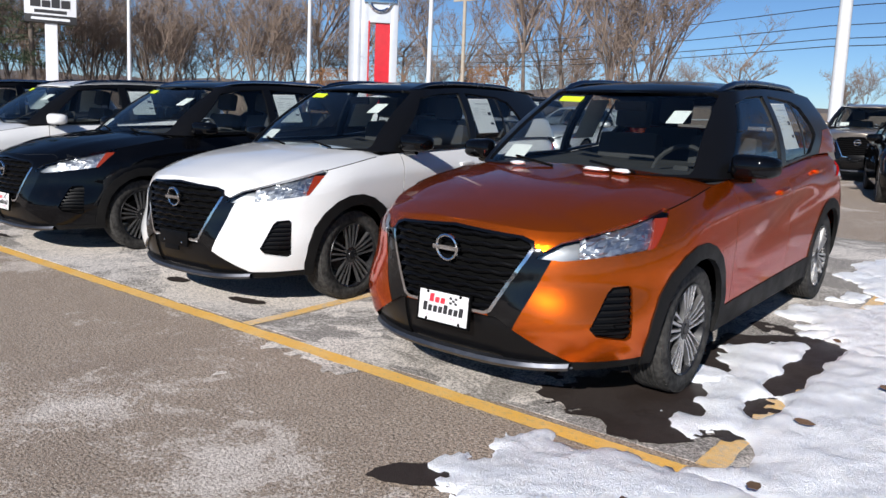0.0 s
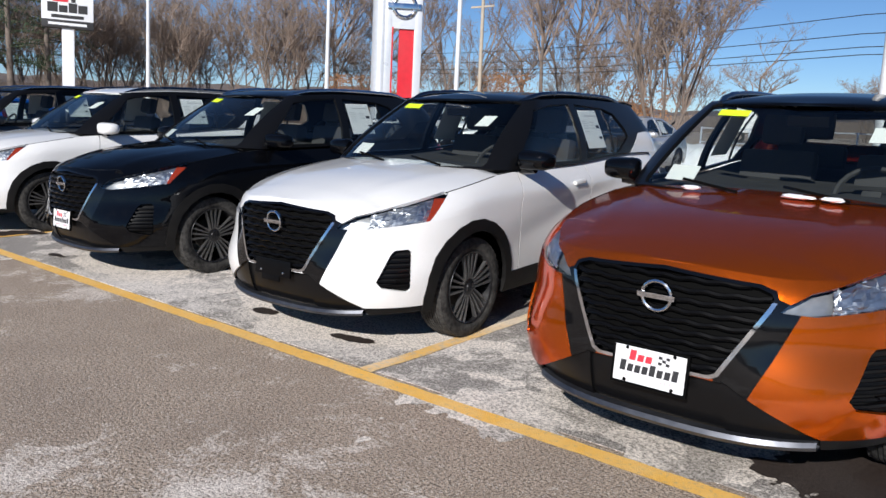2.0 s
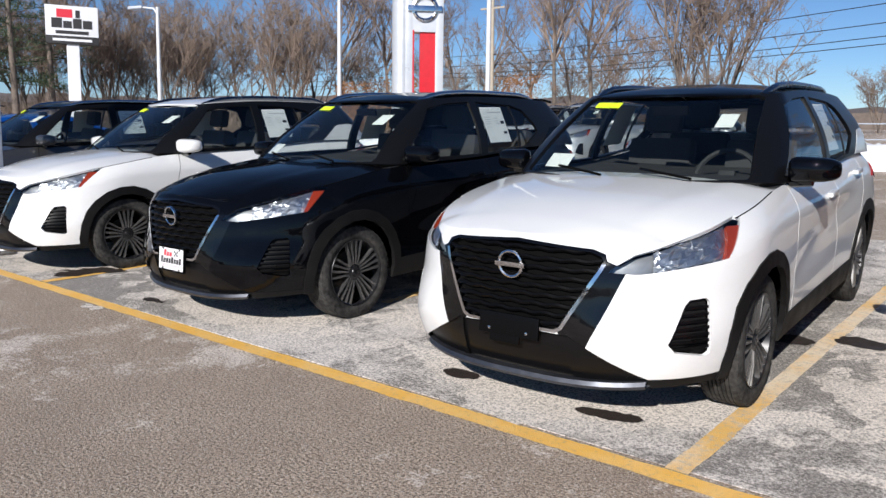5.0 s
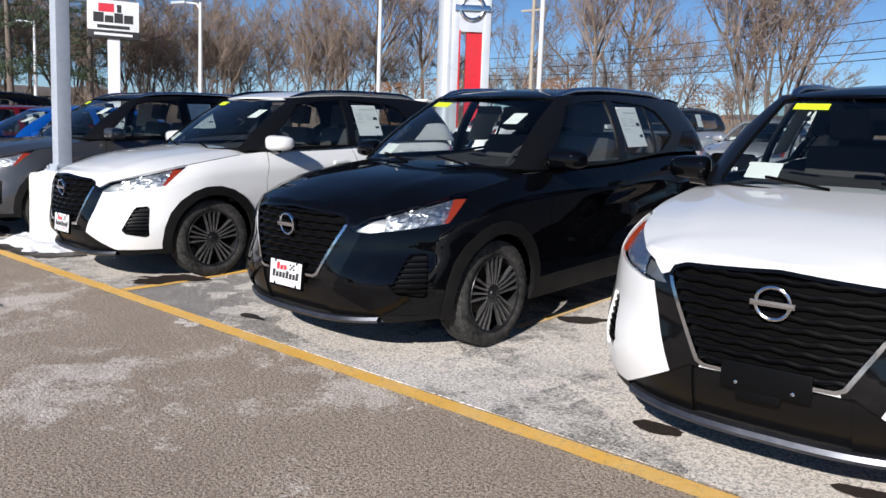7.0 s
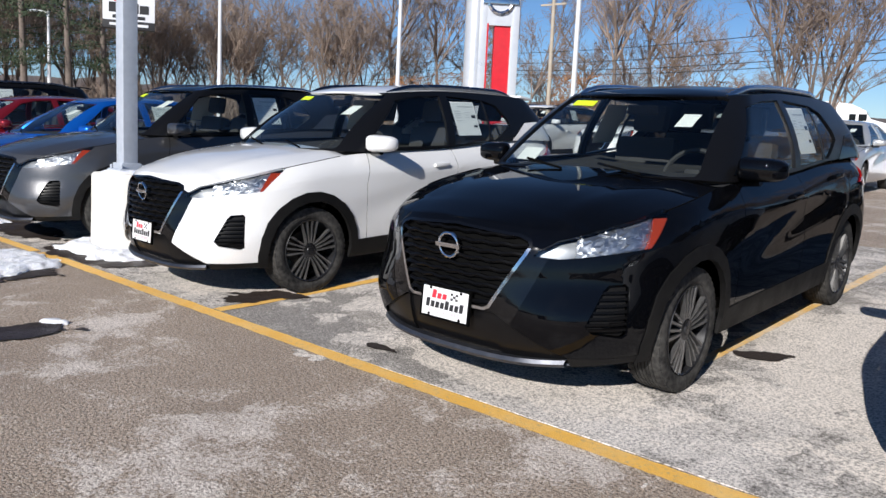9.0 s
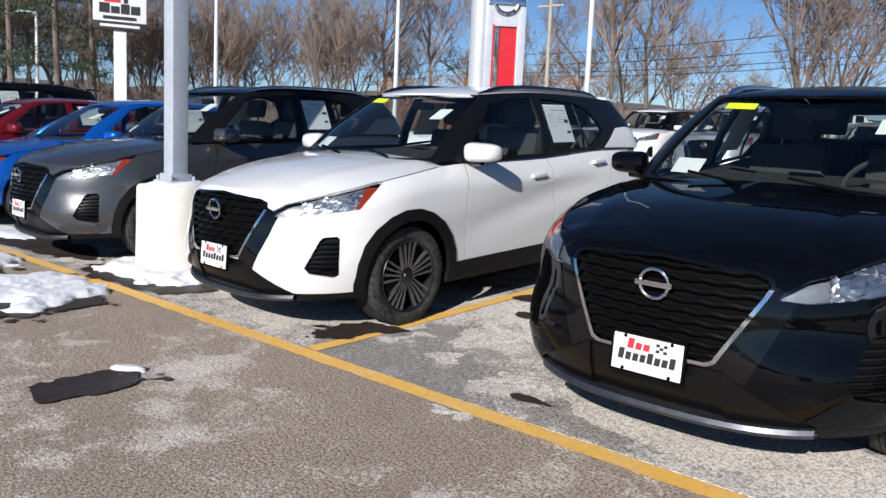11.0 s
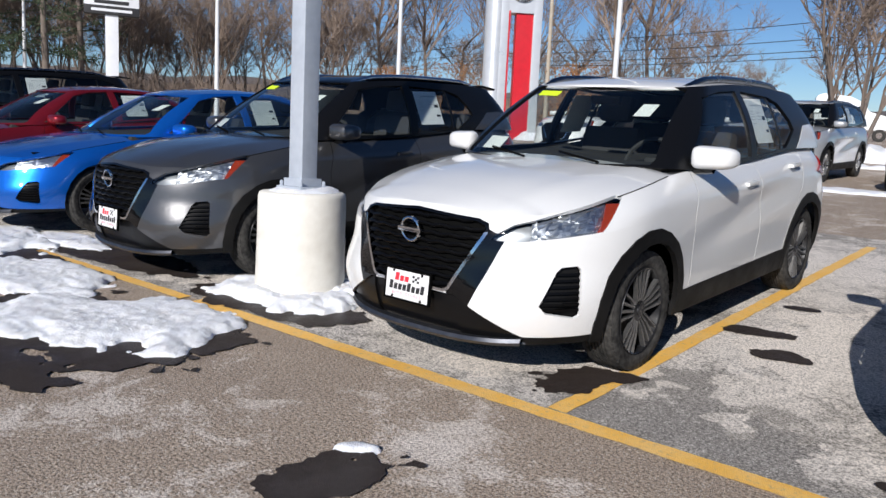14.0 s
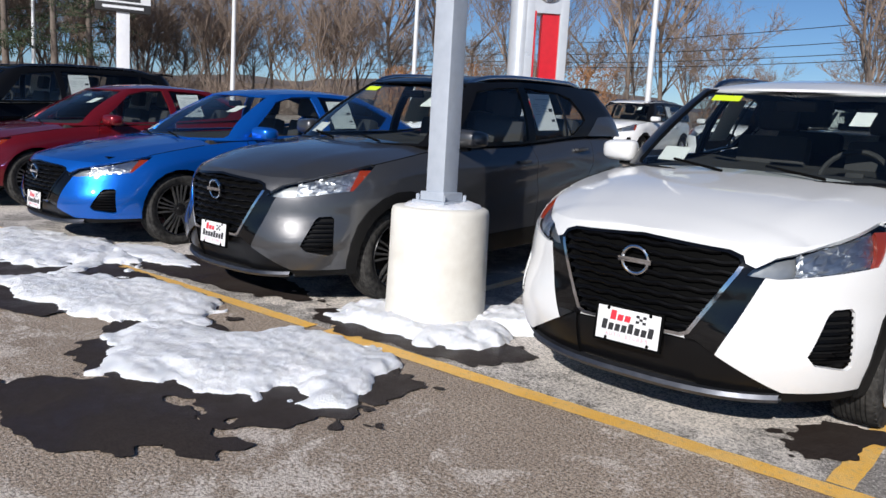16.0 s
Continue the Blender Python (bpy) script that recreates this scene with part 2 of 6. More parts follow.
# ---- cars ----
class Shape:
    """The lines of a car's body: front at y 0, tail at y length, half of it at x >= 0."""
    length, half = 4.31, 0.905
    axles, wheel_r, track = (0.89, 3.49), 0.330, 0.762
    haunch = ((3.28, 0.95), (3.30, 1.09), (3.56, 1.275), (3.75, 1.285), (4.6, 1.17), (4.6, 0.95))
    nose_a, tail_a, tail_n = 0.85, 0.55, 2.6
    # the bumper's corners are squarer low down than at the lamps
    nose_n = curve((0.2, 2.75), (0.42, 2.75), (0.66, 2.25), (1.2, 2.2))
    front = curve((0.12, 0.16), (0.2, 0.09), (0.3, 0.03), (0.45, 0.0), (0.62, 0.005), (0.78, 0.03), (0.9, 0.10), (1.1, 0.3))
    rear = curve((0.2, 0.14), (0.35, 0.03), (0.6, 0.0), (0.85, 0.05), (1.15, 0.14))
    bottom = curve((0.0, 0.215), (0.4, 0.245), (0.9, 0.25), (1.3, 0.235), (3.0, 0.23), (3.9, 0.26), (4.36, 0.30))
    top = curve((0.0, 0.885), (0.1, 0.868), (0.2, 0.872), (0.42, 0.92), (0.75, 0.985), (1.1, 1.03), (1.5, 1.045), (2.4, 1.06), (3.4, 1.11), (4.36, 1.10))
    hood = curve((0.08, 0.888), (0.3, 0.955), (0.6, 1.018), (0.9, 1.052), (1.3, 1.085), (1.6, 1.10))
    width = curve((0.1, 0.80), (0.2, 0.855), (0.35, 0.888), (0.5, 0.898), (0.7, 0.905), (0.86, 0.897), (0.98, 0.875), (1.15, 0.835))
    # greenhouse: (front, length of corner, exponent, half width, tail, length of corner, exponent)
    base = (1.10, 0.46, 2.3, 0.825, 4.22, 0.42, 2.6)
    roof = (1.84, 0.26, 2.5, 0.62, 3.92, 0.26, 2.6)
    base_z = curve((1.1, 1.07), (1.5, 1.05), (2.2, 1.055), (3.3, 1.11), (4.3, 1.09))
    roof_z = curve((1.84, 1.515), (2.1, 1.537), (2.6, 1.555), (3.3, 1.54), (4.02, 1.485))
    crown = curve((1.84, 1.53), (2.1, 1.577), (2.6, 1.605), (3.3, 1.59), (4.02, 1.525))
    side_windows = (
        ((1.47, 1.082), (2.43, 1.084), (2.47, 1.512), (2.18, 1.50), (1.93, 1.462)),
        ((2.52, 1.087), (3.10, 1.122), (3.33, 1.25), (3.31, 1.31), (3.20, 1.44), (3.04, 1.482), (2.56, 1.512)),
    )
    shield = ((0.0, 1.06), (0.665, 1.075), (0.675, 1.10), (0.56, 1.507), (0.52, 1.52), (0.0, 1.533))
    door_gaps = (((1.42, 0.36), (1.42, 0.80), (1.50, 1.06)), ((2.47, 0.36), (2.50, 0.70), (2.47, 1.10)), ((3.02, 0.40), (3.12, 0.62), (3.34, 0.86), (3.40, 1.12)))
    suv = True
    roof_side = ((1.93, 1.495), (2.25, 1.514), (2.5, 1.523), (3.1, 1.49), (3.36, 1.448), (3.72, 1.34), (3.95, 1.44), (3.9, 1.8), (1.93, 1.8))


def plan(s, yf, yb, w, a, n, ab, nb):
    """A point of a plan outline: s runs 0..1 round the nose, 1..2 along the side, 2..3 round the tail."""
    if s <= 1:
        q = s * math.pi / 2
        return w * math.sin(q) ** (2 / n), yf + a * (1 - max(math.cos(q), 0) ** (2 / n))
    if s <= 2:
        return w, (yf + a) + (yb - ab - yf - a) * (s - 1)
    q = (3 - s) * math.pi / 2
    return w * max(math.sin(q), 0) ** (2 / nb), yb - ab * (1 - max(math.cos(q), 0) ** (2 / nb))


def half_body(S):
    """The outer skin of one half of a car as a bmesh; a face layer tells wrap 0, hood 1, deck 2, greenhouse 3, roof 4."""
    bm = bmesh.new()
    tag = bm.faces.layers.int.new("zone")
    cols = [i / 30 for i in range(30)] + [1 + i / 52 for i in range(52)] + [2 + i / 16 for i in range(17)]
    rows = 24
    grid = []
    for s in cols:
        _, yn = plan(s, 0, S.length, S.half, S.nose_a, S.nose_n(0.7), S.tail_a, S.tail_n)
        zb, zt = S.bottom(yn), S.top(yn)
        col = []
        for j in range(rows + 1):
            t = j / rows
            z = zb + (zt - zb) * t
            x, y = plan(s, S.front(z), S.length - S.rear(z), 1.0, S.nose_a, S.nose_n(z), S.tail_a, S.tail_n)
            w = S.width(z)
            for ax in S.axles:   # flared arches
                w += 0.016 * math.exp(-((y - ax) / 0.42) ** 2) * math.exp(-((z - 0.62) / 0.22) ** 2)
            # scooped doors under a shoulder crease that climbs to the tail
            crease = 0.44 + 0.16 * (y - 1.4)
            if 1.2 < y < 3.4:
                k = math.sin(math.pi * (y - 1.2) / 2.2)
                w -= 0.020 * k * math.exp(-((z - crease - 0.16) / 0.10) ** 2)
                w += 0.008 * k * math.exp(-((z - 0.90) / 0.05) ** 2)
            if t > 0.8:
                w -= (0.06 if y > 0.3 else 0.035) * ((t - 0.8) / 0.2) ** 2
            col.append(bm.verts.new((x * w, y, z)))
        grid.append(col)

    def quad(a, b, c, d, z):
        vs = []
        for v in (a, b, c, d):
            if v not in vs:
                vs.append(v)
        if len(vs) > 2:
            f = bm.faces.new(vs)
            f[tag] = z

    for a, b in zip(grid, grid[1:]):
        for j in range(rows):
            quad(a[j], b[j], b[j + 1], a[j + 1], 0)
    # hood and deck: bow from the top edge to the middle
    caps = 12
    edge = []
    last = None
    for col in grid:
        e = col[-1]
        row = [e]
        y = e.co.y
        zc = max(S.hood(y), e.co.z + 0.001) if y < 1.6 else e.co.z - 0.02
        if y > 1.32:
            zc = e.co.z - 0.03
        for i in range(1, caps + 1):
            f = 1 - i / caps
            z = e.co.z + (zc - e.co.z) * (1 - f ** 2.6)
            if y < 1.32:   # two raised lines on the hood
                z += 0.007 * math.exp(-((e.co.x * f - (0.42 + 0.16 * y)) / 0.05) ** 2) * min(1, max(0, (y - 0.12) * 4))
            row.append(bm.verts.new((e.co.x * f, y, z)))
        if last:
            for i in range(caps):
                quad(last[i], row[i], row[i + 1], last[i + 1], 1 if y < 1.33 else 2)
        last = row
        if 0.66 < y < 1.24:
            edge.append(e.co.copy())
    # greenhouse
    gcols = [i / 16 for i in range(16)] + [1 + i / 30 for i in range(30)] + [2 + i / 12 for i in range(13)]
    grows = 10
    last = None
    ring = []
    for s in gcols:
        bx, by = plan(s, S.base[0], S.base[4], S.base[3], S.base[1], S.base[2], S.base[5], S.base[6])
        rx, ry = plan(s, S.roof[0], S.roof[4], S.roof[3], S.roof[1], S.roof[2], S.roof[5], S.roof[6])
        col = []
        for j in range(grows + 1):
            t = j / grows
            z = S.base_z(by) + (S.roof_z(ry) - S.base_z(by)) * t
            out = 0.028 * math.sin(math.pi * t)
            nx, ny = math.sin(min(s, 2) * math.pi / 2) if s <= 1 else (1 if s <= 2 else math.cos((s - 2) * math.pi / 2)), 0
            ny = -math.cos(s * math.pi / 2) if s <= 1 else (0 if s <= 2 else math.sin((s - 2) * math.pi / 2))
            col.append(bm.verts.new(((bx + (rx - bx) * t ** 1.15) + out * nx * min(1, bx * 4), by + (ry - by) * t + out * ny, z + 0.3 * out * (s < 1))))
        if last:
            for j in range(grows):
                quad(last[j], col[j], col[j + 1], last[j + 1], 3)
        last = col
        ring.append(col[-1])
    last = None
    for e in ring:
        row = [e]
        zc = max(S.crown(e.co.y), e.co.z)
        for i in range(1, 9):
            f = 1 - i / 8
            row.append(bm.verts.new((e.co.x * f, e.co.y, e.co.z + (zc - e.co.z) * (1 - f ** 2.4))))
        if last:
            for i in range(8):
                quad(last[i], row[i], row[i + 1], last[i + 1], 4)
        last = row
    bmesh.ops.remove_doubles(bm, verts=bm.verts, dist=0.0004)
    bm.normal_update()
    for f in bm.faces:
        c = f.calc_center_median()
        if f.normal.dot(c - Vector((0, min(max(c.y, 1.3), S.length - 1.0), 0.6))) < 0:
            f.normal_flip()
    return bm, tag, edge


def carve(bm, faces, phi, poly):
    """Cuts a convex outline, seen along a level direction turned phi degrees from the front, into faces. Returns the faces inside."""
    u = Vector((math.cos(radians(phi)), math.sin(radians(phi)), 0))
    area = sum(a[0] * b[1] - b[0] * a[1] for a, b in zip(poly, poly[1:] + poly[:1]))
    poly = poly if area > 0 else poly[::-1]
    inside = list(faces)
    for a, b in zip(poly, poly[1:] + poly[:1]):
        no = (u * (b[1] - a[1]) + Vector((0, 0, 1)) * (a[0] - b[0]))
        if no.length < 1e-6:
            continue
        no.normalize()
        co = u * a[0] + Vector((0, 0, a[1]))
        geom = list({x for f in inside for x in (*f.verts, *f.edges)}) + inside
        r = bmesh.ops.bisect_plane(bm, geom=geom, dist=1e-5, plane_co=co, plane_no=no)
        inside = [f for f in r["geom"] if isinstance(f, bmesh.types.BMFace) and (f.calc_center_median() - co).dot(no) < 0]
        if not inside:
            break
    return inside


def lift(bm, faces):
    """Moves faces out of bm into a bmesh of their own."""
    out = bmesh.new()
    seen = {}
    for f in faces:
        vs = []
        for v in f.verts:
            if v not in seen:
                seen[v] = out.verts.new(v.co)
            vs.append(seen[v])
        out.faces.new(vs)
    bmesh.ops.delete(bm, geom=faces, context='FACES')
    out.normal_update()
    return out


def sink(bm, depth):
    """Shifts a skin along its normals: inwards for a depth above 0."""
    bm.normal_update()
    moves = [(v, v.normal.copy()) for v in bm.verts]
    for v, n in moves:
        v.co -= n * depth
        if abs(v.co.x) < 0.004:
            v.co.x = 0
    return bm


def thicken(bm, t):
    """Turns the rim of a skin inwards, so that it shows its thickness."""
    bm.normal_update()
    rim = [e for e in bm.edges if len(e.link_faces) == 1 and not all(abs(v.co.x) < 0.002 for v in e.verts)]
    inner = {}
    for e in rim:
        for v in e.verts:
            if v not in inner:
                inner[v] = v.co - v.normal * t
    made = {v: bm.verts.new(c) for v, c in inner.items()}
    for e in rim:
        a, b = e.verts
        bm.faces.new((b, a, made[a], made[b])) if e.link_loops[0].vert == a else bm.faces.new((a, b, made[b], made[a]))
    return bm


def mirrored(bm):
    """Adds the other half of a car's part."""
    g = bmesh.ops.duplicate(bm, geom=bm.verts[:] + bm.edges[:] + bm.faces[:])["geom"]
    vs = [v for v in g if isinstance(v, bmesh.types.BMVert)]
    bmesh.ops.scale(bm, vec=(-1, 1, 1), verts=vs)
    bmesh.ops.reverse_faces(bm, faces=[f for f in g if isinstance(f, bmesh.types.BMFace)])
    bmesh.ops.remove_doubles(bm, verts=[v for v in bm.verts if abs(v.co.x) < 0.0005], dist=0.0006)
    return bm


def flipped(bm):
    """The part of the other side of the car."""
    out = bm.copy()
    bmesh.ops.scale(out, vec=(-1, 1, 1), verts=out.verts)
    bmesh.ops.reverse_faces(out, faces=out.faces)
    return out


def disc(y, z, r, n=22):
    return [(y + r * math.cos(2 * math.pi * k / n), z + r * math.sin(2 * math.pi * k / n)) for k in range(n)]


def strip(a, b, w):
    """A thin rectangle round the line from a to b."""
    d = Vector((b[0] - a[0], b[1] - a[1])).normalized()
    n = Vector((-d.y, d.x)) * w / 2
    return [(a[0] - n.x, a[1] - n.y), (b[0] - n.x, b[1] - n.y), (b[0] + n.x, b[1] + n.y), (a[0] + n.x, a[1] + n.y)]


def wheel(parent, S, side, face_mat):
    """Makers of one wheel at the origin, its face towards +x: tyre, rim with split spokes, disc, cap. Returns the wheel."""
    R = S.wheel_r
    bm = bmesh.new()
    prof = [(0.238, -0.088), (0.255, -0.098), (0.29, -0.102), (R - 0.016, -0.093), (R - 0.004, -0.078)]
    tread = []
    for k in range(-3, 4):   # grooved tread
        h = k * 0.02
        tread += [(R, h - 0.0075), (R, h + 0.0075), (R - 0.008, h + 0.0082), (R - 0.008, h + 0.0118)]
    prof += tread[:-2] + [(R - 0.004, 0.078), (R - 0.016, 0.093), (0.29, 0.102), (0.255, 0.098), (0.238, 0.088)]
    lathe(bm, prof, 44)
    for k in range(44):   # tread shoulder blocks
        a = 2 * math.pi * (k + 0.5) / 44
        for sx in (-1, 1):
            m = Matrix.Rotation(a, 4, 'X') @ Matrix.Translation((sx * 0.084, 0, R - 0.011))
            box(bm, (-0.009, -0.016, -0.012), (0.008, 0.016, 0.004), m)
    hub = part("wheel", bm, RUBBER, parent, "", 30)
    tagged(hub, "black road tyre dusted with road salt")
    bm = bmesh.new()
    lathe(bm, [(0.240, -0.08), (0.240, 0.086), (0.234, 0.096), (0.226, 0.090), (0.215, 0.03), (0.20, -0.08)], 44)
    part("rim", bm, RIM_DARK, hub, "dark grey alloy rim")
    for i in range(5):   # five bundles of four nearly parallel spokes
        for j in (-1, 1):
            for k in (6, 18.5):
                bm = bmesh.new()
                a, off = 72 * i, j * k
                pts = [(0.056, radians(a + off * 1.7), 0.076, 0.0056), (0.12, radians(a + off * 1.15), 0.086, 0.0056), (0.230, radians(a + off), 0.090, 0.0080)]
                top, low = [], []
                for r, an, h, w in pts:
                    c, s = math.cos(an), math.sin(an)
                    for e in (-1, 1):
                        top.append(bm.verts.new((h, r * c - e * w * s, r * s + e * w * c)))
                        low.append(bm.verts.new((h - 0.024, r * c - e * w * 1.15 * s, r * s + e * w * 1.15 * c)))
                for q in (0, 2):
                    bm.faces.new((top[q], top[q + 1], top[q + 3], top[q + 2]))
                    bm.faces.new((top[q], top[q + 2], low[q + 2], low[q]))
                    bm.faces.new((top[q + 1], low[q + 1], low[q + 3], top[q + 3]))
                bm.faces.new((top[4], top[5], low[5], low[4]))
                part("spoke", bm, face_mat, hub, "", 0, True)
    bm = bmesh.new()
    lathe(bm, [(0.0, 0.084), (0.026, 0.083), (0.030, 0.076), (0.033, 0.078), (0.056, 0.074), (0.066, 0.05), (0.066, 0.0)], 24)
    part("hub_cap", bm, RIM_DARK, hub, "dark round hub cap")
    bm = bmesh.new()
    lathe(bm, [(0.03, -0.012), (0.135, -0.012), (0.135, -0.03), (0.03, -0.03)], 28)
    part("brake_disc", bm, BRAKE, hub, "bare steel brake disc")
    return hub


def place_wheel(proto, parent, m):
    c = copy_thing(proto, m)
    c.parent = parent
    return c


def seat(parent, x, y, z=0.55):
    bm = bmesh.new()
    box(bm, (x - 0.25, y - 0.28, z), (x + 0.25, y + 0.25, z + 0.16), None, 0.05)
    tilt = pose(x, y + 0.22, z + 0.10, -12)
    box(bm, (-0.24, -0.06, 0.0), (0.24, 0.09, 0.62), tilt, 0.06)
    part("seat", bm, SEAT_CLOTH, parent, "dark cloth car seat")
    bm = bmesh.new()
    box(bm, (-0.13, -0.05, 0.66), (0.13, 0.06, 0.86), tilt, 0.045)
    part("headrest", bm, SEAT_CLOTH, parent)


def sticker(parent, p0, du, dv, w, h, material, name="sticker", label=""):
    """A thin sheet with its middle at p0, along the directions du (width) and dv (height)."""
    du, dv = Vector(du).normalized(), Vector(dv).normalized()
    n = du.cross(dv)
    m = Matrix((du, dv, n)).transposed().to_4x4()
    m.translation = Vector(p0)
    bm = bmesh.new()
    prism(bm, [(-w / 2, -h / 2), (w / 2, -h / 2), (w / 2, h / 2), (-w / 2, h / 2)], 0.001, m)
    return part(name, bm, material, parent, label, 0), m


def ink_bars(parent, m, rows, material):
    """Unreadable print: bars (x, y, width, height) on a sheet."""
    for x, y, w, h in rows:
        bm = bmesh.new()
        prism(bm, [(x - w / 2, y - h / 2), (x + w / 2, y - h / 2), (x + w / 2, y + h / 2), (x - w / 2, y + h / 2)], 0.0006, m @ Matrix.Translation((0, 0, 0.0012)))
        part("print_bar", bm, material, parent, "", 0)


# ---- ground ----
def asphalt(name, base, light, salt, salt_from, bump):
    """Worn asphalt: coarse aggregate, tyre-brushed streaks, and dried road salt in patches."""
    m = mat(name, base, 0.9)
    n = Nodes(m)
    stone = n.noise(75, 3, 0.75)
    fine = n.noise(170, 2, 0.6)
    grit = n.noise(34, 5, 0.8)
    wide = n.noise(0.45, 5, 0.6)
    mid = n.noise(2.6, 6, 0.72, 0.8)
    c = n.mix(n.ramp(stone, (0.42, 0.0), (0.57, 1.0)), tuple(v * 0.30 for v in base), light)
    c = n.mix(n.ramp(fine, (0.42, 0.0), (0.60, 0.45)), c, base)
    c = n.mix(n.ramp(n.noise(1.1, 5, 0.65), (0.42, 0.0), (0.66, 0.5)), c, tuple(v * 0.8 for v in base))
    chip = n.ramp(n.noise(120, 2, 0.6), (0.595, 0.0), (0.65, 0.9))
    c = n.mix(chip, c, (0.68, 0.64, 0.58))
    bloom = n.math('ADD', n.math('MULTIPLY', wide, 0.52), n.math('ADD', n.math('MULTIPLY', mid, 0.36), n.math('MULTIPLY', grit, 0.26)))
    bloom = n.ramp(bloom, (salt_from, 0.0), (salt_from + 0.022, 0.55), (salt_from + 0.075, 0.95))
    speck = n.ramp(stone, (0.42, 0.30), (0.55, 1.0))
    c = n.mix(n.math('MULTIPLY', bloom, speck), c, salt)
    n.link(c, n.b.inputs["Base Color"])
    n.bump(n.math('ADD', stone, n.math('MULTIPLY', grit, 0.6)), bump, 0.014)
    return m


ASPHALT = asphalt("aisle_asphalt", (0.285, 0.214, 0.160), (0.58, 0.46, 0.355), (0.82, 0.74, 0.67), 0.600, 0.7)
STALL = asphalt("stall_asphalt", (0.24, 0.218, 0.198), (0.46, 0.42, 0.38), (0.86, 0.79, 0.72), 0.555, 0.5)


def wet_mat():
    m = mat("wet_asphalt", (0.016, 0.013, 0.012), 0.6, 0.0, 0.0, 0.3)
    n = Nodes(m)
    g = n.noise(140, 4, 0.7)
    n.link(n.mix(n.ramp(g, (0.4, 0.0), (0.7, 1.0)), (0.020, 0.0145, 0.0125), (0.060, 0.045, 0.038)), n.b.inputs["Base Color"])
    n.link(n.ramp(n.noise(2.5, 4), (0.35, 0.4), (0.65, 0.85)), n.b.inputs["Roughness"])
    n.bump(g, 0.4, 0.006)
    return m


def snow_mat():
    m = mat("old_snow", (0.80, 0.81, 0.84), 0.75)
    n = Nodes(m)
    b = n.noise(7, 6, 0.7)
    dirt = n.ramp(n.noise(38, 6, 0.8), (0.62, 0.0), (0.74, 0.75))
    c = n.mix(n.ramp(b, (0.3, 0.0), (0.7, 1.0)), (0.72, 0.745, 0.80), (0.86, 0.86, 0.87))
    n.link(n.mix(dirt, c, (0.30, 0.26, 0.22)), n.b.inputs["Base Color"])
    n.b.inputs["Subsurface Weight"].default_value = 0.15
    n.b.inputs["Subsurface Radius"].default_value = (0.03, 0.035, 0.045)
    n.bump(n.math('ADD', n.noise(26, 6, 0.7), n.noise(120, 3, 0.7)), 0.55, 0.02)
    return m


def line_mat():
    m = mat("yellow_line_paint", (0.80, 0.43, 0.055), 0.7)
    n = Nodes(m)
    wear = n.ramp(n.noise(42, 6, 0.75), (0.54, 0.0), (0.68, 0.9))
    dust = n.ramp(n.noise(4, 5, 0.65), (0.42, 0.0), (0.75, 0.65))
    c = n.mix(dust, (0.86, 0.485, 0.095), (0.84, 0.60, 0.27))
    n.link(n.mix(wear, c, (0.45, 0.33, 0.20)), n.b.inputs["Base Color"])
    n.bump(n.noise(150, 3, 0.7), 0.45, 0.008)
    return m


def faded_line_mat():
    """Road paint rubbed thin and bleached by salt."""
    m = mat("faded_line_paint", (0.7, 0.45, 0.15), 0.75)
    n = Nodes(m)
    salt = n.ramp(n.noise(1.6, 6, 0.7), (0.40, 0.15), (0.62, 0.95))
    c = n.mix(salt, (0.80, 0.45, 0.07), (0.80, 0.68, 0.52))
    wear = n.ramp(n.noise(30, 6, 0.8), (0.50, 0.0), (0.62, 0.85))
    n.link(n.mix(wear, c, (0.50, 0.42, 0.34)), n.b.inputs["Base Color"])
    n.bump(n.noise(110, 3, 0.7), 0.5, 0.01)
    return m


WET, SNOW, YELLOW, FADED = wet_mat(), snow_mat(), line_mat(), faded_line_mat()
SALT = asphalt("salt_crust", (0.30, 0.27, 0.235), (0.52, 0.47, 0.42), (0.88, 0.80, 0.72), 0.50, 0.4)
def field(cx, cy, rx, ry, turn, seed, k, scale):
    """A function of the place that is above 0 inside an uneven patch."""
    c, s = math.cos(radians(turn)), math.sin(radians(turn))

    def f(x, y):
        dx, dy = x - cx, y - cy
        u, v = (dx * c + dy * s) / rx, (-dx * s + dy * c) / ry
        p = Vector((x / scale, y / scale, seed * 3.7))
        n = noise.noise(p) + 0.6 * noise.noise(p * 2.3) + 0.36 * noise.noise(p * 5.1) + 0.15 * noise.noise(p * 11.0)
        return 1 - math.sqrt(u * u + v * v) + k * n
    return f


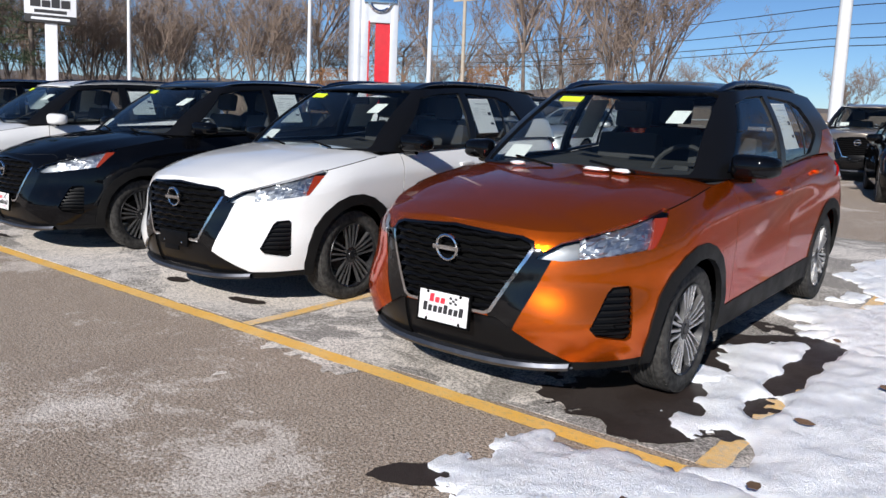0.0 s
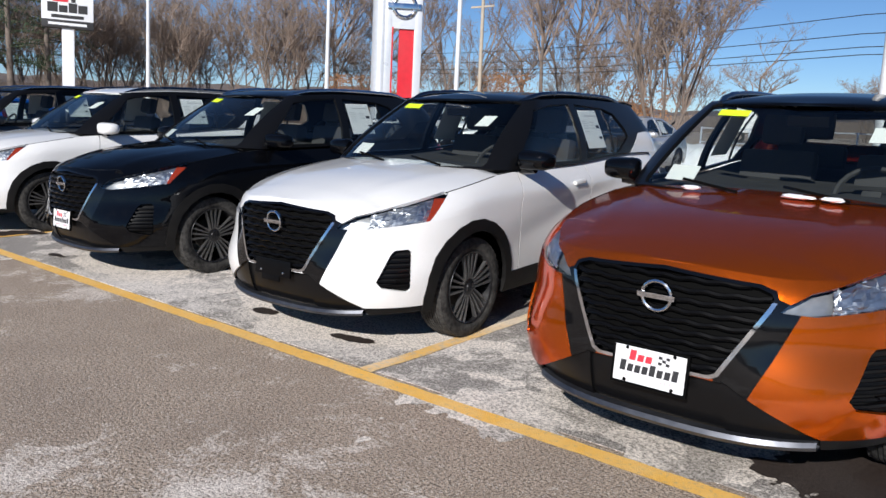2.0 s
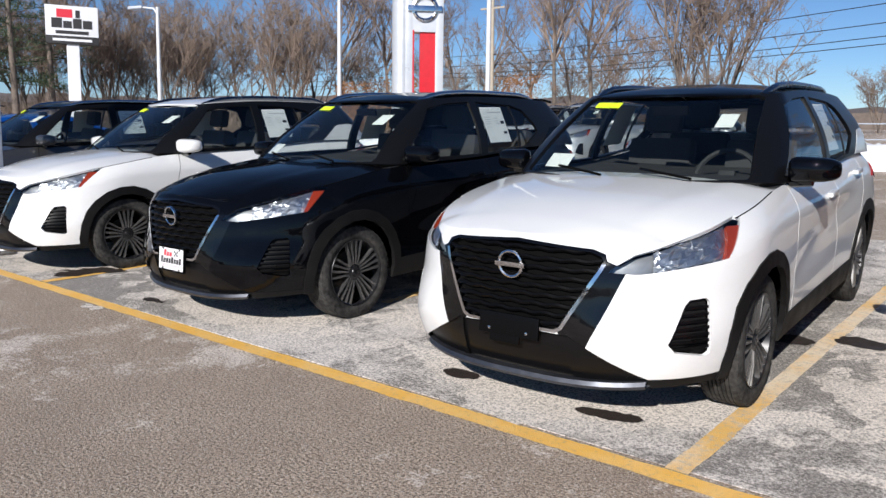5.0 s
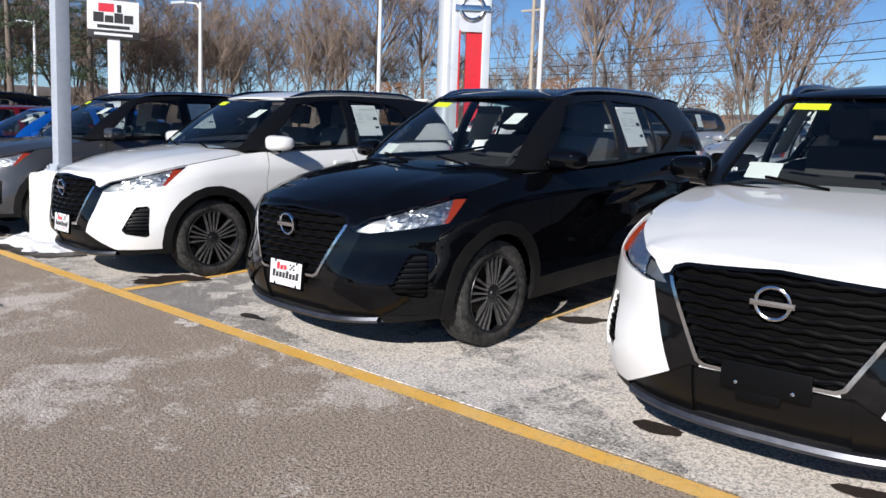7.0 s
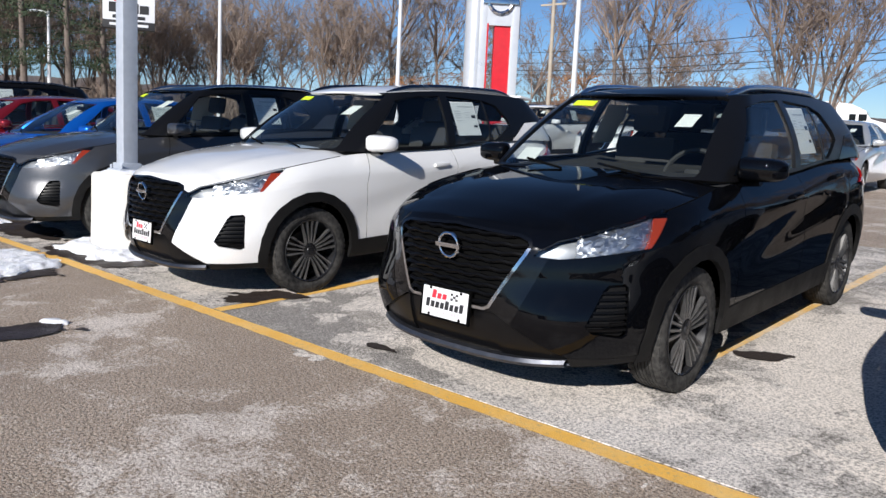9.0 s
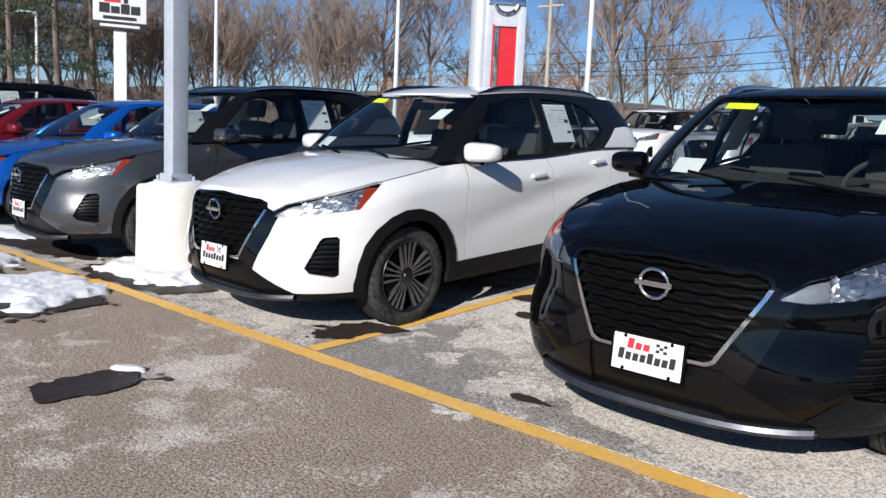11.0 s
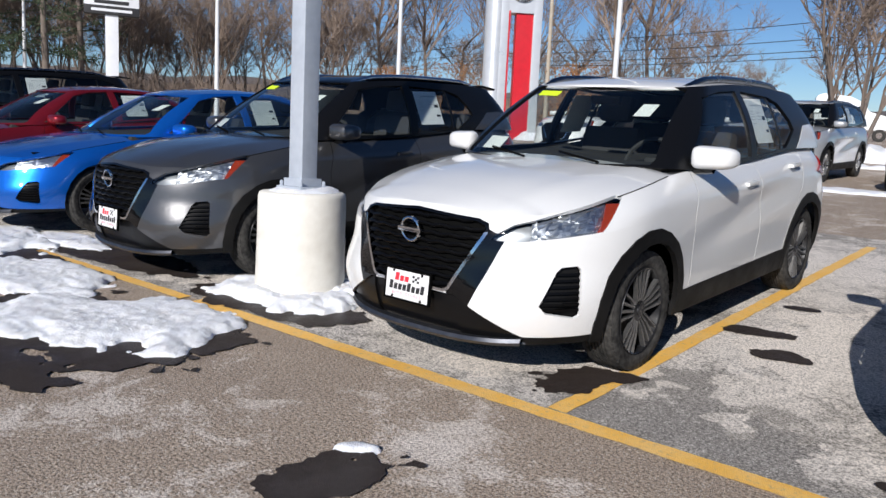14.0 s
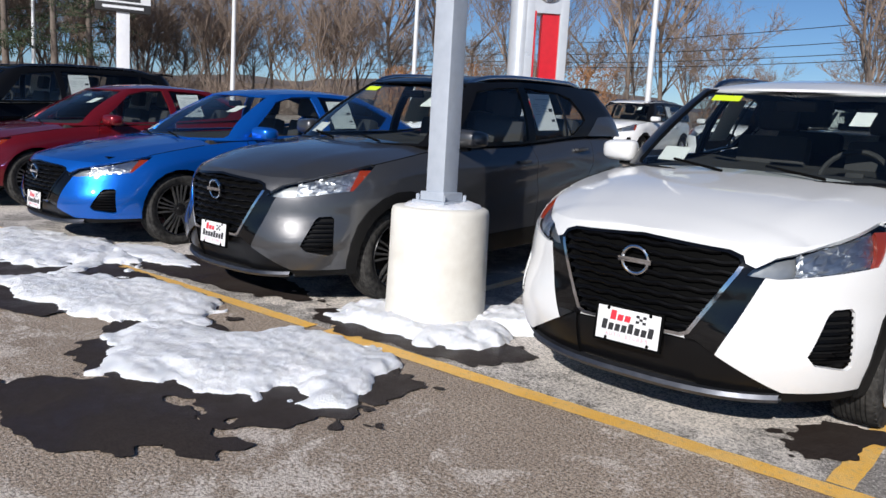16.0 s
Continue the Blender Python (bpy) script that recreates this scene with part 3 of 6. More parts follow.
def patch_mesh(f, x0, x1, y0, y1, step, height):
    """The part of a grid where f is above 0, its rim following the level line; height gives z from (x, y, f)."""
    bm = bmesh.new()
    nx, ny = int((x1 - x0) / step) + 1, int((y1 - y0) / step) + 1
    val = [[f(x0 + i * step, y0 + j * step) for j in range(ny + 1)] for i in range(nx + 1)]
    made = {}

    def corner(i, j):
        if (i, j) not in made:
            x, y = x0 + i * step, y0 + j * step
            made[i, j] = bm.verts.new((x, y, height(x, y, val[i][j])))
        return made[i, j]

    def crossing(a, b):
        key = (a, b) if a < b else (b, a)
        if key not in made:
            (i, j), (p, q) = key
            va, vb = val[i][j], val[p][q]
            t = va / (va - vb)
            x, y = x0 + (i + (p - i) * t) * step, y0 + (j + (q - j) * t) * step
            made[key] = bm.verts.new((x, y, height(x, y, 0)))
        return made[key]

    for i in range(nx):
        for j in range(ny):
            cs = [(i, j), (i + 1, j), (i + 1, j + 1), (i, j + 1)]
            ins = [val[a][b] > 0 for a, b in cs]
            if not any(ins):
                continue
            loop = []
            for q in range(4):
                a, b = cs[q], cs[(q + 1) % 4]
                if ins[q]:
                    loop.append(corner(*a))
                if ins[q] != ins[(q + 1) % 4]:
                    loop.append(crossing(a, b))
            if len(set(loop)) > 2 and len(set(loop)) == len(loop):
                bm.faces.new(loop)
    return bm


RISE = 0.20   # the stalls climb to the far half of the car park
FOOT, TOP = 3.4, 12.6
SLOPE = RISE / (TOP - FOOT)


def ground_z(y):
    return min(max(y - FOOT, 0), TOP - FOOT) * SLOPE


stack = [0]


def wet_patch(cx, cy, rx, ry, turn=0, seed=1, k=0.35, scale=0.35):
    """A thin dark stain lying on the ground."""
    f = field(cx, cy, rx, ry, turn, seed, k, scale)
    r = max(rx, ry) * 1.6
    stack[0] += 1
    z = 0.0095 + 0.0003 * stack[0]
    bm = patch_mesh(f, cx - r, cx + r, cy - r, cy + r, max(0.014, r / 75), lambda x, y, v: z + ground_z(y))
    return tagged(part("wet_patch", bm, WET, None, "", 0), "dark wet patch on asphalt", "ground", "wet patches", "structure")


THAWED = ((-0.96, 3.17), (-0.98, 3.80), (-1.0, 4.20), (-1.0, 4.55), (-0.98, 4.88))


def snow_patch(cx, cy, rx, ry, h, turn=0, seed=1, k=0.4, label="thawing patch of old snow on asphalt", scale=0.5, step=0, lumpy=0.75):
    whole = field(cx, cy, rx, ry, turn, seed, k, scale)

    def f(x, y):
        """Thawed through where the sun has warmed the painted line."""
        return whole(x, y) - sum(1.6 * math.exp(-((x - a) / 0.06) ** 2 - ((y - b) / 0.12) ** 2) for a, b in THAWED)
    r = max(rx, ry) * 1.7
    u = 1 / max(h, 0.05) ** 0.35

    def z(x, y, v):
        if v <= 0:
            return ground_z(y)
        p = Vector((x * u, y * u, seed))
        lump = 0.30 * noise.noise(p * 1.6) + 0.22 * noise.noise(p * 4.5) + 0.22 * noise.noise(p * 12) + 0.16 * noise.noise(p * 30)
        return max(0.004, h * min(1, v * 3.5) ** 0.8 * (0.78 + lumpy * lump)) + 0.013 + ground_z(y)
    hx, hy = (rx * 1.7, ry * 1.7) if abs(turn) < 1 else (r, r)
    bm = patch_mesh(f, cx - hx, cx + hx, cy - hy, cy + hy, step or max(0.018, r / 95), z)
    return tagged(part("snow_patch", bm, SNOW, None, "", 60), label, "snow", "snow patches", "structure")


def painted_line(x0, y0, x1, y1, w, seed, label):
    """A line of road paint with frayed edges."""
    bm = bmesh.new()
    d = Vector((x1 - x0, y1 - y0, 0))
    n = max(2, int(d.length / 0.04))
    side = Vector((-d.y, d.x, 0)).normalized() * w / 2
    prev = None
    for i in range(n + 1):
        p = Vector((x0, y0, 0.0075)) + d * i / n
        p.z += ground_z(p.y)
        wob = [0.10 * noise.noise(Vector((i * 0.9, seed, q))) + 0.16 * noise.noise(Vector((i * 0.22, seed + 9, q))) for q in (0, 5)]
        a, b = bm.verts.new(p + side * (1 + wob[0])), bm.verts.new(p - side * (1 + wob[1]))
        if prev:
            bm.faces.new((prev[0], a, b, prev[1]))
        prev = (a, b)
    return tagged(part("line", bm, FADED if "faded" in label else YELLOW, None, "", 0), label, "road marking", "parking lines", "structure")


bm = bmesh.new()
rows = []
for y, z in ((-900, 0), (FOOT, 0), (TOP, RISE), (900, RISE)):
    rows.append([bm.verts.new((x, y, z)) for x in (-900, -30, 20, 900)])
for a, b in zip(rows, rows[1:]):
    for i in range(3):
        bm.faces.new((a[i], a[i + 1], b[i + 1], b[i]))
tagged(part("ground", bm, ASPHALT, None, "", 30), "worn grey-brown asphalt with salt stains", "ground", "", "structure")
bm = bmesh.new()   # parking stalls: a slightly different, saltier surface
rows = [[bm.verts.new((x, y, ground_z(y) + z)) for x in (-40, 14)] for y, z in ((3.02, -0.02), (3.02, 0.003), (FOOT, 0.003), (9.6, 0.003), (9.6, -0.02))]
for a, b in zip(rows, rows[1:]):
    bm.faces.new((a[0], a[1], b[1], b[0]))
tagged(part("pavement", bm, STALL, None, "", 0), "salt-bleached asphalt of the parking stalls", "ground", "", "structure")
painted_line(-0.6, 2.895, -12.50, 2.985, 0.11, 1, "long yellow stall line, worn at its edges")
painted_line(-12.62, 2.975, -20.5, 2.95, 0.10, 2, "long yellow stall line, worn at its edges")
painted_line(-3.97, 2.985, -3.88, 8.6, 0.10, 3, "faded yellow stall divider")
painted_line(-9.68, 3.03, -9.50, 9.0, 0.10, 4, "yellow stall divider, worn at its edges")
painted_line(-6.83, 4.3, -6.72, 8.8, 0.08, 5, "faded yellow stall divider")
painted_line(-12.50, 3.05, -12.40, 8.8, 0.09, 6, "faded yellow stall divider")
painted_line(-0.97, 3.0, -1.00, 8.8, 0.11, 7, "faded yellow stall divider")
# salt crust in the stalls
for i, (x, y, rx, ry, a) in enumerate(((-4.75, 3.65, 0.95, 0.42, 8), (-6.15, 5.2, 0.62, 1.6, 4), (-7.5, 3.55, 0.95, 0.34, -4), (-2.4, 3.30, 0.9, 0.28, 4), (-10.4, 3.65, 0.8, 0.34, 0), (-8.75, 4.5, 0.55, 1.3, 6),
                                       (-3.2, 5.4, 0.55, 1.9, 0), (-13.6, 3.5, 0.8, 0.30, 0))):
    f = field(x, y, rx, ry, a, 81 + i, 0.75, 0.45)
    r = max(rx, ry) * 1.7
    bm = patch_mesh(f, x - r, x + r, y - r, y + r, 0.035, lambda px, py, v, z=0.0042 + 0.0002 * i: z + ground_z(py))
    tagged(part("salt_patch", bm, SALT, None, "", 0), "pale dried road salt on asphalt", "ground", "salt patches", "structure")
# wet ground
for row in ((-4.455, 3.36, 0.14, 0.06, 10, 21, 0.35, 0.12), (-5.38, 3.39, 0.12, 0.055, 5, 22, 0.35, 0.12), (-4.15, 5.15, 0.18, 0.10, 20, 23, 0.5, 0.15), (-3.75, 5.35, 0.18, 0.10, 0, 24, 0.5, 0.15), (-9.95, 1.85, 0.17, 0.30, -12, 25, 0.5, 0.22),
            (-12.2, 1.42, 0.60, 0.30, 12, 26), (-12.38, 2.22, 0.98, 0.60, 6, 27), (-9.80, 3.45, 0.13, 0.34, -24, 28, 0.75, 0.2), (-1.42, 3.55, 0.50, 0.46, 28, 29), (-1.25, 4.5, 0.35, 0.9, 0, 30),
            (-12.0, 3.35, 0.85, 0.30, 4, 31), (-14.3, 3.35, 1.3, 0.28, 0, 32), (-9.40, 5.0, 0.20, 0.10, 10, 33, 0.5, 0.15), (-9.15, 4.6, 0.16, 0.10, 0, 34, 0.5, 0.15), (-14.9, 2.3, 1.5, 0.60, 4, 35),
            (-1.65, 2.25, 0.38, 0.10, 40, 39), (-6.62, 4.75, 0.16, 0.08, 20, 38, 0.5, 0.15), (-8.3, 3.25, 0.12, 0.04, 0, 40, 0.5, 0.12), (-7.1, 5.2, 0.10, 0.04, 0, 44), (-3.6, 6.1, 0.12, 0.05, 0, 45), (-9.35, 5.8, 0.12, 0.05, 10, 46)):
    wet_patch(*row)
# snow
for row in ((-12.42, 2.30, 0.80, 0.50, 0.055, 8, 41), (-14.15, 2.45, 0.85, 0.45, 0.05, 10, 42), (-16.0, 2.75, 1.25, 0.55, 0.07, 6, 43), (-15.2, 3.35, 0.7, 0.22, 0.04, 8, 44),
            (-12.22, 3.52, 0.62, 0.34, 0.08, 10, 45), (-11.75, 3.95, 0.36, 0.30, 0.10, 20, 46), (0.62, 4.15, 2.05, 1.95, 0.07, 0, 47, 0.2), (-0.35, 2.32, 1.55, 0.50, 0.06, -8, 48, 0.25), (-0.35, 6.0, 0.9, 1.4, 0.05, 0, 49),
            (-1.45, 4.02, 0.26, 0.13, 0.045, 25, 50, 0.3), (1.5, 6.6, 1.5, 1.6, 0.10, 0, 51), (-18.6, 2.5, 1.6, 0.6, 0.08, 0, 53), (-10.03, 2.10, 0.10, 0.04, 0.02, 40, 54, 0.2), (-21.5, 2.4, 1.8, 0.7, 0.08, 0, 55),
            (-0.9, 7.8, 0.5, 1.0, 0.03, 0, 56)):
    snow_patch(*row)
for row in ((-15, 30.0, 26, 2.0, 0.55, 0, 61, 0.2, "long ploughed snow bank across the car park", 1.6, 0.16), (-6.3, 23.4, 5.2, 1.1, 0.80, 0, 62, 0.12, "flat-topped snow bank behind the back row", 1.2, 0.07, 0.10),
            (-11.0, 15.2, 1.6, 0.35, 0.05, 0, 63, 0.4, "thin snow strip beside the back row"), (-16.0, 24.5, 4.0, 0.7, 0.15, 0, 64, 0.4, "thin snow strip behind the back row", 0.8, 0.09)):
    snow_patch(*row)


def build_car(S, name, label, category, colour, roof, full=True, rails=True, plate=True, face=None, grille="v"):
    """One car with all its parts, front at the origin, facing -y."""
    car = thing(name, label, category)
    bm, tag, edge = half_body(S)
    P = PAINT[colour]

    def zone(*zs):
        return [f for f in bm.faces if f[tag] in zs]

    def cut(zs, phi, poly, cond=None):
        fs = [f for f in zone(*zs) if cond is None or cond(f.calc_center_median())]
        return lift(bm, carve(bm, fs, phi, poly))

    # wheel openings and black arch trim
    arches = []
    for ax in S.axles:
        lift(bm, carve(bm, zone(0), 90, disc(ax, S.wheel_r, S.wheel_r + 0.045))).free()
        if S.suv:
            arches.append(cut((0,), 90, disc(ax, S.wheel_r + 0.005, S.wheel_r + 0.115)))
    is_front = lambda c: c.y < S.nose_a + 0.05 and c.x < S.half * 0.995
    k = S.nose_z
    # lower bumper and sill, black
    low = cut((0,), 0, [(-0.1, 0.0), (0.29, 0.0), (0.29, 0.465 * k), (-0.1, 0.478 * k)], is_front)
    low_corner = cut((0,), 0, [(0.28, 0.0), (0.28, 0.472 * k), (0.61, 0.284 * k), (0.61, 0.0)], is_front)
    lip = cut((0,), 90, [(-0.3, 0.0), (1.0, 0.0), (1.0, 0.27), (-0.3, 0.285)])
    valance = cut((0,), 0, [(0.59, 0.0), (0.59, 0.284 * k), (0.95, 0.29 * k), (0.95, 0.0)], is_front)
    sill = cut((0,), 90, [(1.0, 0.1), (S.axles[1], 0.1), (S.axles[1], 0.42), (1.5, 0.375), (1.0, 0.37)]) if S.suv else None
    tail_low = cut((0,), 90, [(S.axles[1], 0.1), (9, 0.1), (9, 0.52), (S.axles[1], 0.46)]) if S.suv else None
    # grille, its bright frame and the gloss black panel beside it
    g_out = [(-0.1, 0.472 * k), (0.235, 0.472 * k), (0.266, 0.488 * k), (0.412, 0.752 * k), (0.43, 0.795 * k), (0.415, 0.826 * k), (0.36, 0.845 * k), (-0.1, 0.876 * k)]
    g_in = [(-0.1, 0.486 * k), (0.226, 0.486 * k), (0.252, 0.498 * k), (0.396, 0.756 * k), (0.413, 0.795 * k), (0.402, 0.815 * k), (0.355, 0.832 * k), (-0.1, 0.863 * k)]
    grille_skin = cut((0,), 0, g_in, is_front)
    frame_skin = cut((0,), 0, g_out, is_front)
    # headlamp: a long wedge from the grille to the front corner
    lamp_poly = [(0.385, 0.752 * k), (0.50, 0.745 * k), (0.945, 0.797 * k), (1.078, 0.950 * k), (1.05, 0.957 * k), (0.76, 0.889 * k), (0.50, 0.826 * k), (0.41, 0.778 * k)]
    amber_poly = [(0.915, 0.78 * k), (1.2, 0.78 * k), (1.2, 0.925 * k), (0.98, 0.925 * k)]
    lamp = cut((0, 1), 45, lamp_poly, is_front)
    blade = cut((0,), 0, [(0.494, 0.755 * k), (0.524, 0.765 * k), (0.413, 0.525 * k), (0.406, 0.505 * k)], is_front)
    cheek = cut((0,), 0, [(0.245, 0.475 * k), (0.285, 0.405 * k), (0.365, 0.400 * k), (0.435, 0.56 * k), (0.512, 0.765 * k), (0.425, 0.80 * k)], is_front)
    # side vent in the bumper corner
    vent = cut((0,), 45, [(0.615, 0.45 * k), (0.65, 0.412 * k), (0.80, 0.385 * k), (0.825, 0.398 * k), (0.828, 0.62 * k), (0.81, 0.637 * k), (0.73, 0.632 * k), (0.705, 0.61 * k)], is_front)
    # tail lamp
    tail = cut((0,), 90, [(S.length - 0.62, 0.93), (S.length - 0.30, 0.86), (S.length + 0.1, 0.88), (S.length + 0.1, 1.02), (S.length - 0.35, 1.04)])
    # door joints
    gaps = [cut((0,), 90, strip(a, b, 0.006)) for line in S.door_gaps for a, b in zip(line, line[1:])]
    def both(n, sk, mt, d, t, lb, soft=35):
        """The same part on the two sides of the car."""
        o = flipped(sk)
        part(n, thicken(sink(sk, d), t), mt, car, lb, soft)
        part(n, thicken(sink(o, d), t), mt, car, lb, soft)

    # windows
    roof_side = cut((3,), 90, list(S.roof_side), lambda c: c.x > 0.2) if S.suv else None
    haunch = cut((3,), 90, list(S.haunch)) if S.suv else None
    shield = cut((3,), 0, list(S.shield), lambda c: c.y < S.roof[0] + 0.12)
    panes = [cut((3,), 90, list(w), lambda c: c.x > 0.3) for w in S.side_windows]
    back = cut((3,), 0, [(-0.1, 1.12), (0.60, 1.14), (0.47, 1.44), (-0.1, 1.46)], lambda c: c.y > S.roof[4] - 0.25) if S.suv else None

    part("bonnet", mirrored(thicken(lift(bm, zone(1)), 0.02)), P, car, "%s clear-coated bonnet" % colour, 40, True)
    part("body", mirrored(thicken(lift(bm, zone(0)), 0.018)), P, car, "%s clear-coated bodywork" % colour, 40, True)
    part("deck", mirrored(lift(bm, zone(2))), INTERIOR, car, "dark cabin trim")
    part("roof", mirrored(thicken(lift(bm, zone(4)), 0.02)), roof, car, "smooth painted roof panel", 40, True)
    part("pillar", mirrored(thicken(lift(bm, zone(3)), 0.025)), S.pillar or PILLAR, car, "black window pillars", 40, True)
    bm.free()
    if haunch is not None and haunch.faces:
        o = flipped(haunch)
        part("haunch", thicken(sink(haunch, -0.002), 0.02), P, car, "body-coloured rear shoulder", 40, True)
        part("haunch", thicken(sink(o, -0.002), 0.02), P, car, "body-coloured rear shoulder", 40, True)
        o = flipped(roof_side)
        part("roof_side", thicken(sink(roof_side, -0.003), 0.02), roof, car, "", 40, True)
        part("roof_side", thicken(sink(o, -0.003), 0.02), roof, car, "", 40, True)
    for sgn in (1, -1):
        bm = bmesh.new()
        tube(bm, [(sgn * p.x, p.y, p.z) for p in edge], 0.0032, 5)
        part("bonnet_gap", bm, SEAM, car)
    for n, sk, mt, d, lb in (("lower_bumper", low, PILLAR, 0.035, "black textured lower bumper"), ("rear_bumper_trim", tail_low, CLADDING, -0.004, "")):
        if sk is not None and sk.faces:
            part(n, mirrored(thicken(sink(sk, d), 0.02)), mt, car, lb)
    both("lower_corner", low_corner, PILLAR, 0.022, 0.03, "black corner of the lower bumper")
    if valance.faces:
        both("valance", valance, CLADDING, 0.005, 0.02, "black lower corner of the bumper")
    both("bumper_lip", lip, CLADDING, 0.004, 0.02, "")
    if sill is not None:
        both("sill", sill, CLADDING, -0.006, 0.02, "black plastic sill")
    for g in gaps:
        if g.faces:
            both("panel_gap", g, SEAM, 0.0015, 0.0, "")
    for sk in arches:
        o = flipped(sk)
        part("arch_trim", thicken(sink(sk, -0.008), 0.03), CLADDING, car, "matt black arch trim", 30)
        part("arch_trim", thicken(sink(o, -0.008), 0.03), CLADDING, car, "matt black arch trim", 30)
    part("grille_back", mirrored(sink(grille_skin.copy(), 0.03)), SEAM, car)
    cap = lift(frame_skin, carve(frame_skin, frame_skin.faces[:], 0, [(-1, 0.785 * k), (1, 0.785 * k), (1, 2.0), (-1, 2.0)]))
    part("grille_cap", mirrored(thicken(sink(cap, -0.003), 0.04)), GLOSS_BLACK, car, "gloss black top edge of the grille")
    part("grille_frame", mirrored(thicken(sink(frame_skin, -0.004), 0.04)), CHROME if grille == "v" else GLOSS_BLACK, car, "thin bright grille frame")
    both("cheek", cheek, GLOSS_BLACK, 0.002, 0.03, "gloss black nose panel")
    o = flipped(blade)
    part("chrome_blade", thicken(sink(blade, -0.006), 0.03), CHROME, car, "chrome blade below the headlamp")
    part("chrome_blade", thicken(sink(o, -0.006), 0.03), CHROME, car, "chrome blade below the headlamp")
    # grille bars: wavy slats that follow the nose
    grille_skin.free()

    def nose(x, z):
        s = 0.0
        lo, hi = 0.0, 1.0
        w = S.width(z)
        for _ in range(24):
            s = (lo + hi) / 2
            if plan(s, 0, 4, w, S.nose_a, S.nose_n(z), 0.5, 2)[0] < x:
                lo = s
            else:
                hi = s
        return plan(s, S.front(z), S.length, w, S.nose_a, S.nose_n(z), 0.5, 2)[1]

    nbars = 9
    for i in range(nbars):
        z0 = (0.508 + 0.0405 * i) * k
        wmax = 0.256 + (0.405 - 0.256) * min(1, max(0, (z0 / k - 0.505) / 0.265))
        if z0 / k > 0.825:
            wmax = 0.33
        bm = bmesh.new()
        prev = None
        steps = 36
        for q in range(steps + 1):
            x = -wmax + 2 * wmax * q / steps
            dip = 0.0035 * math.cos(x * 2 * math.pi / 0.115 + i * math.pi) * k
            y = nose(abs(x), z0) + 0.010
            ring = [bm.verts.new((x, y + dy, z0 + dip + dz)) for dy, dz in ((0.0, -0.010), (-0.006, 0.0), (0.0, 0.009), (0.022, 0.007), (0.022, -0.008))]
            if prev:
                for e in range(5):
                    bm.faces.new((prev[e], prev[(e + 1) % 5], ring[(e + 1) % 5], ring[e]))
            prev = ring
        part("grille_slat", bm, GRILLE_BLACK, car, "", 30)
    # badge: a plain ring with a bar
    by = nose(0, 0.758 * k)
    bm = bmesh.new()
    m = pose(0, by - 0.012, 0.758 * k, 4)
    lathe(bm, [(0.066, -0.006), (0.066, 0.008), (0.060, 0.011), (0.054, 0.008), (0.054, -0.006)], 36, 'z', m @ Matrix.Rotation(radians(90), 4, 'X'), True)
    box(bm, (-0.078, -0.016, -0.011), (0.078, 0.0, 0.011), m, 0.003)
    part("badge", bm, CHROME, car, "chrome ring badge with a plain bar", 30)
    # lamps
    for sgn in (1, -1):
        sk = lamp.copy() if sgn == 1 else flipped(lamp)
        sk.normal_update()
        c0 = sum((v.co for v in sk.verts), Vector()) / max(1, len(sk.verts))
        hb = sk.copy()
        sink(hb, 0.055)
        head = part("headlamp", thicken(hb, 0.03), LAMP_DARK, car, "swept headlamp under a clear lens")
        part("lens", sink(sk.copy(), 0.002), LENS, head, "clear lens")
        # reflector bowls and the turn lamp
        half = lamp.copy()
        amb = lift(half, carve(half, half.faces[:], 45, amber_poly))
        bright = lift(half, carve(half, half.faces[:], 45, [(0.56, 0.70 * k), (0.935, 0.70 * k), (0.99, 0.98 * k), (0.62, 0.98 * k)]))
        half.free()
        inner = bright.copy()
        bright.free()
        if sgn == -1:
            amb2, inner2 = flipped(amb), flipped(inner)
            amb.free(), inner.free()
            amb, inner = amb2, inner2
        if inner.faces:
            inner = sink(inner, 0.03)
            bmesh.ops.subdivide_edges(inner, edges=inner.edges[:], cuts=1, use_grid_fill=True)
            rr = random.Random(4)
            for v in inner.verts:
                v.co += Vector((rr.uniform(-1, 1), rr.uniform(-1, 1), rr.uniform(-1, 1))) * 0.0028
            part("reflector", inner, REFLECTOR, head, "bright faceted reflector", 0)
        if amb.faces:
            part("turn_lamp", thicken(sink(amb, 0.008), 0.02), AMBER, head, "amber turn lamp")
        sk.free()
    lamp.free()
    for sgn in (1, -1):
        sk = vent.copy() if sgn == 1 else flipped(vent)
        pod = part("bumper_vent", thicken(sink(sk.copy(), 0.03), 0.02), CLADDING, car, "black corner vent with fine ribs")
        for i in range(7):
            z0 = (0.425 + 0.029 * i) * k
            src = sk.copy()
            rib = lift(src, carve(src, src.faces[:], 45 if sgn == 1 else 135, [(-2, z0 - 0.006), (2, z0 - 0.006), (2, z0 + 0.006), (-2, z0 + 0.006)]))
            src.free()
            if rib.faces:
                part("vent_rib", thicken(sink(rib, 0.010), 0.02), GRILLE_BLACK, pod)
            else:
                rib.free()
        sk.free()
    vent.free()
    for sgn in (1, -1):
        sk = tail.copy() if sgn == 1 else flipped(tail)
        if sk.faces:
            part("tail_lamp", thicken(sink(sk, -0.012), 0.03), TAIL_RED, car, "red tail lamp")
    tail.free()
    # glass
    ws = part("windshield", mirrored(sink(shield, 0.012)), WINDSHIELD, car, "raked windshield")
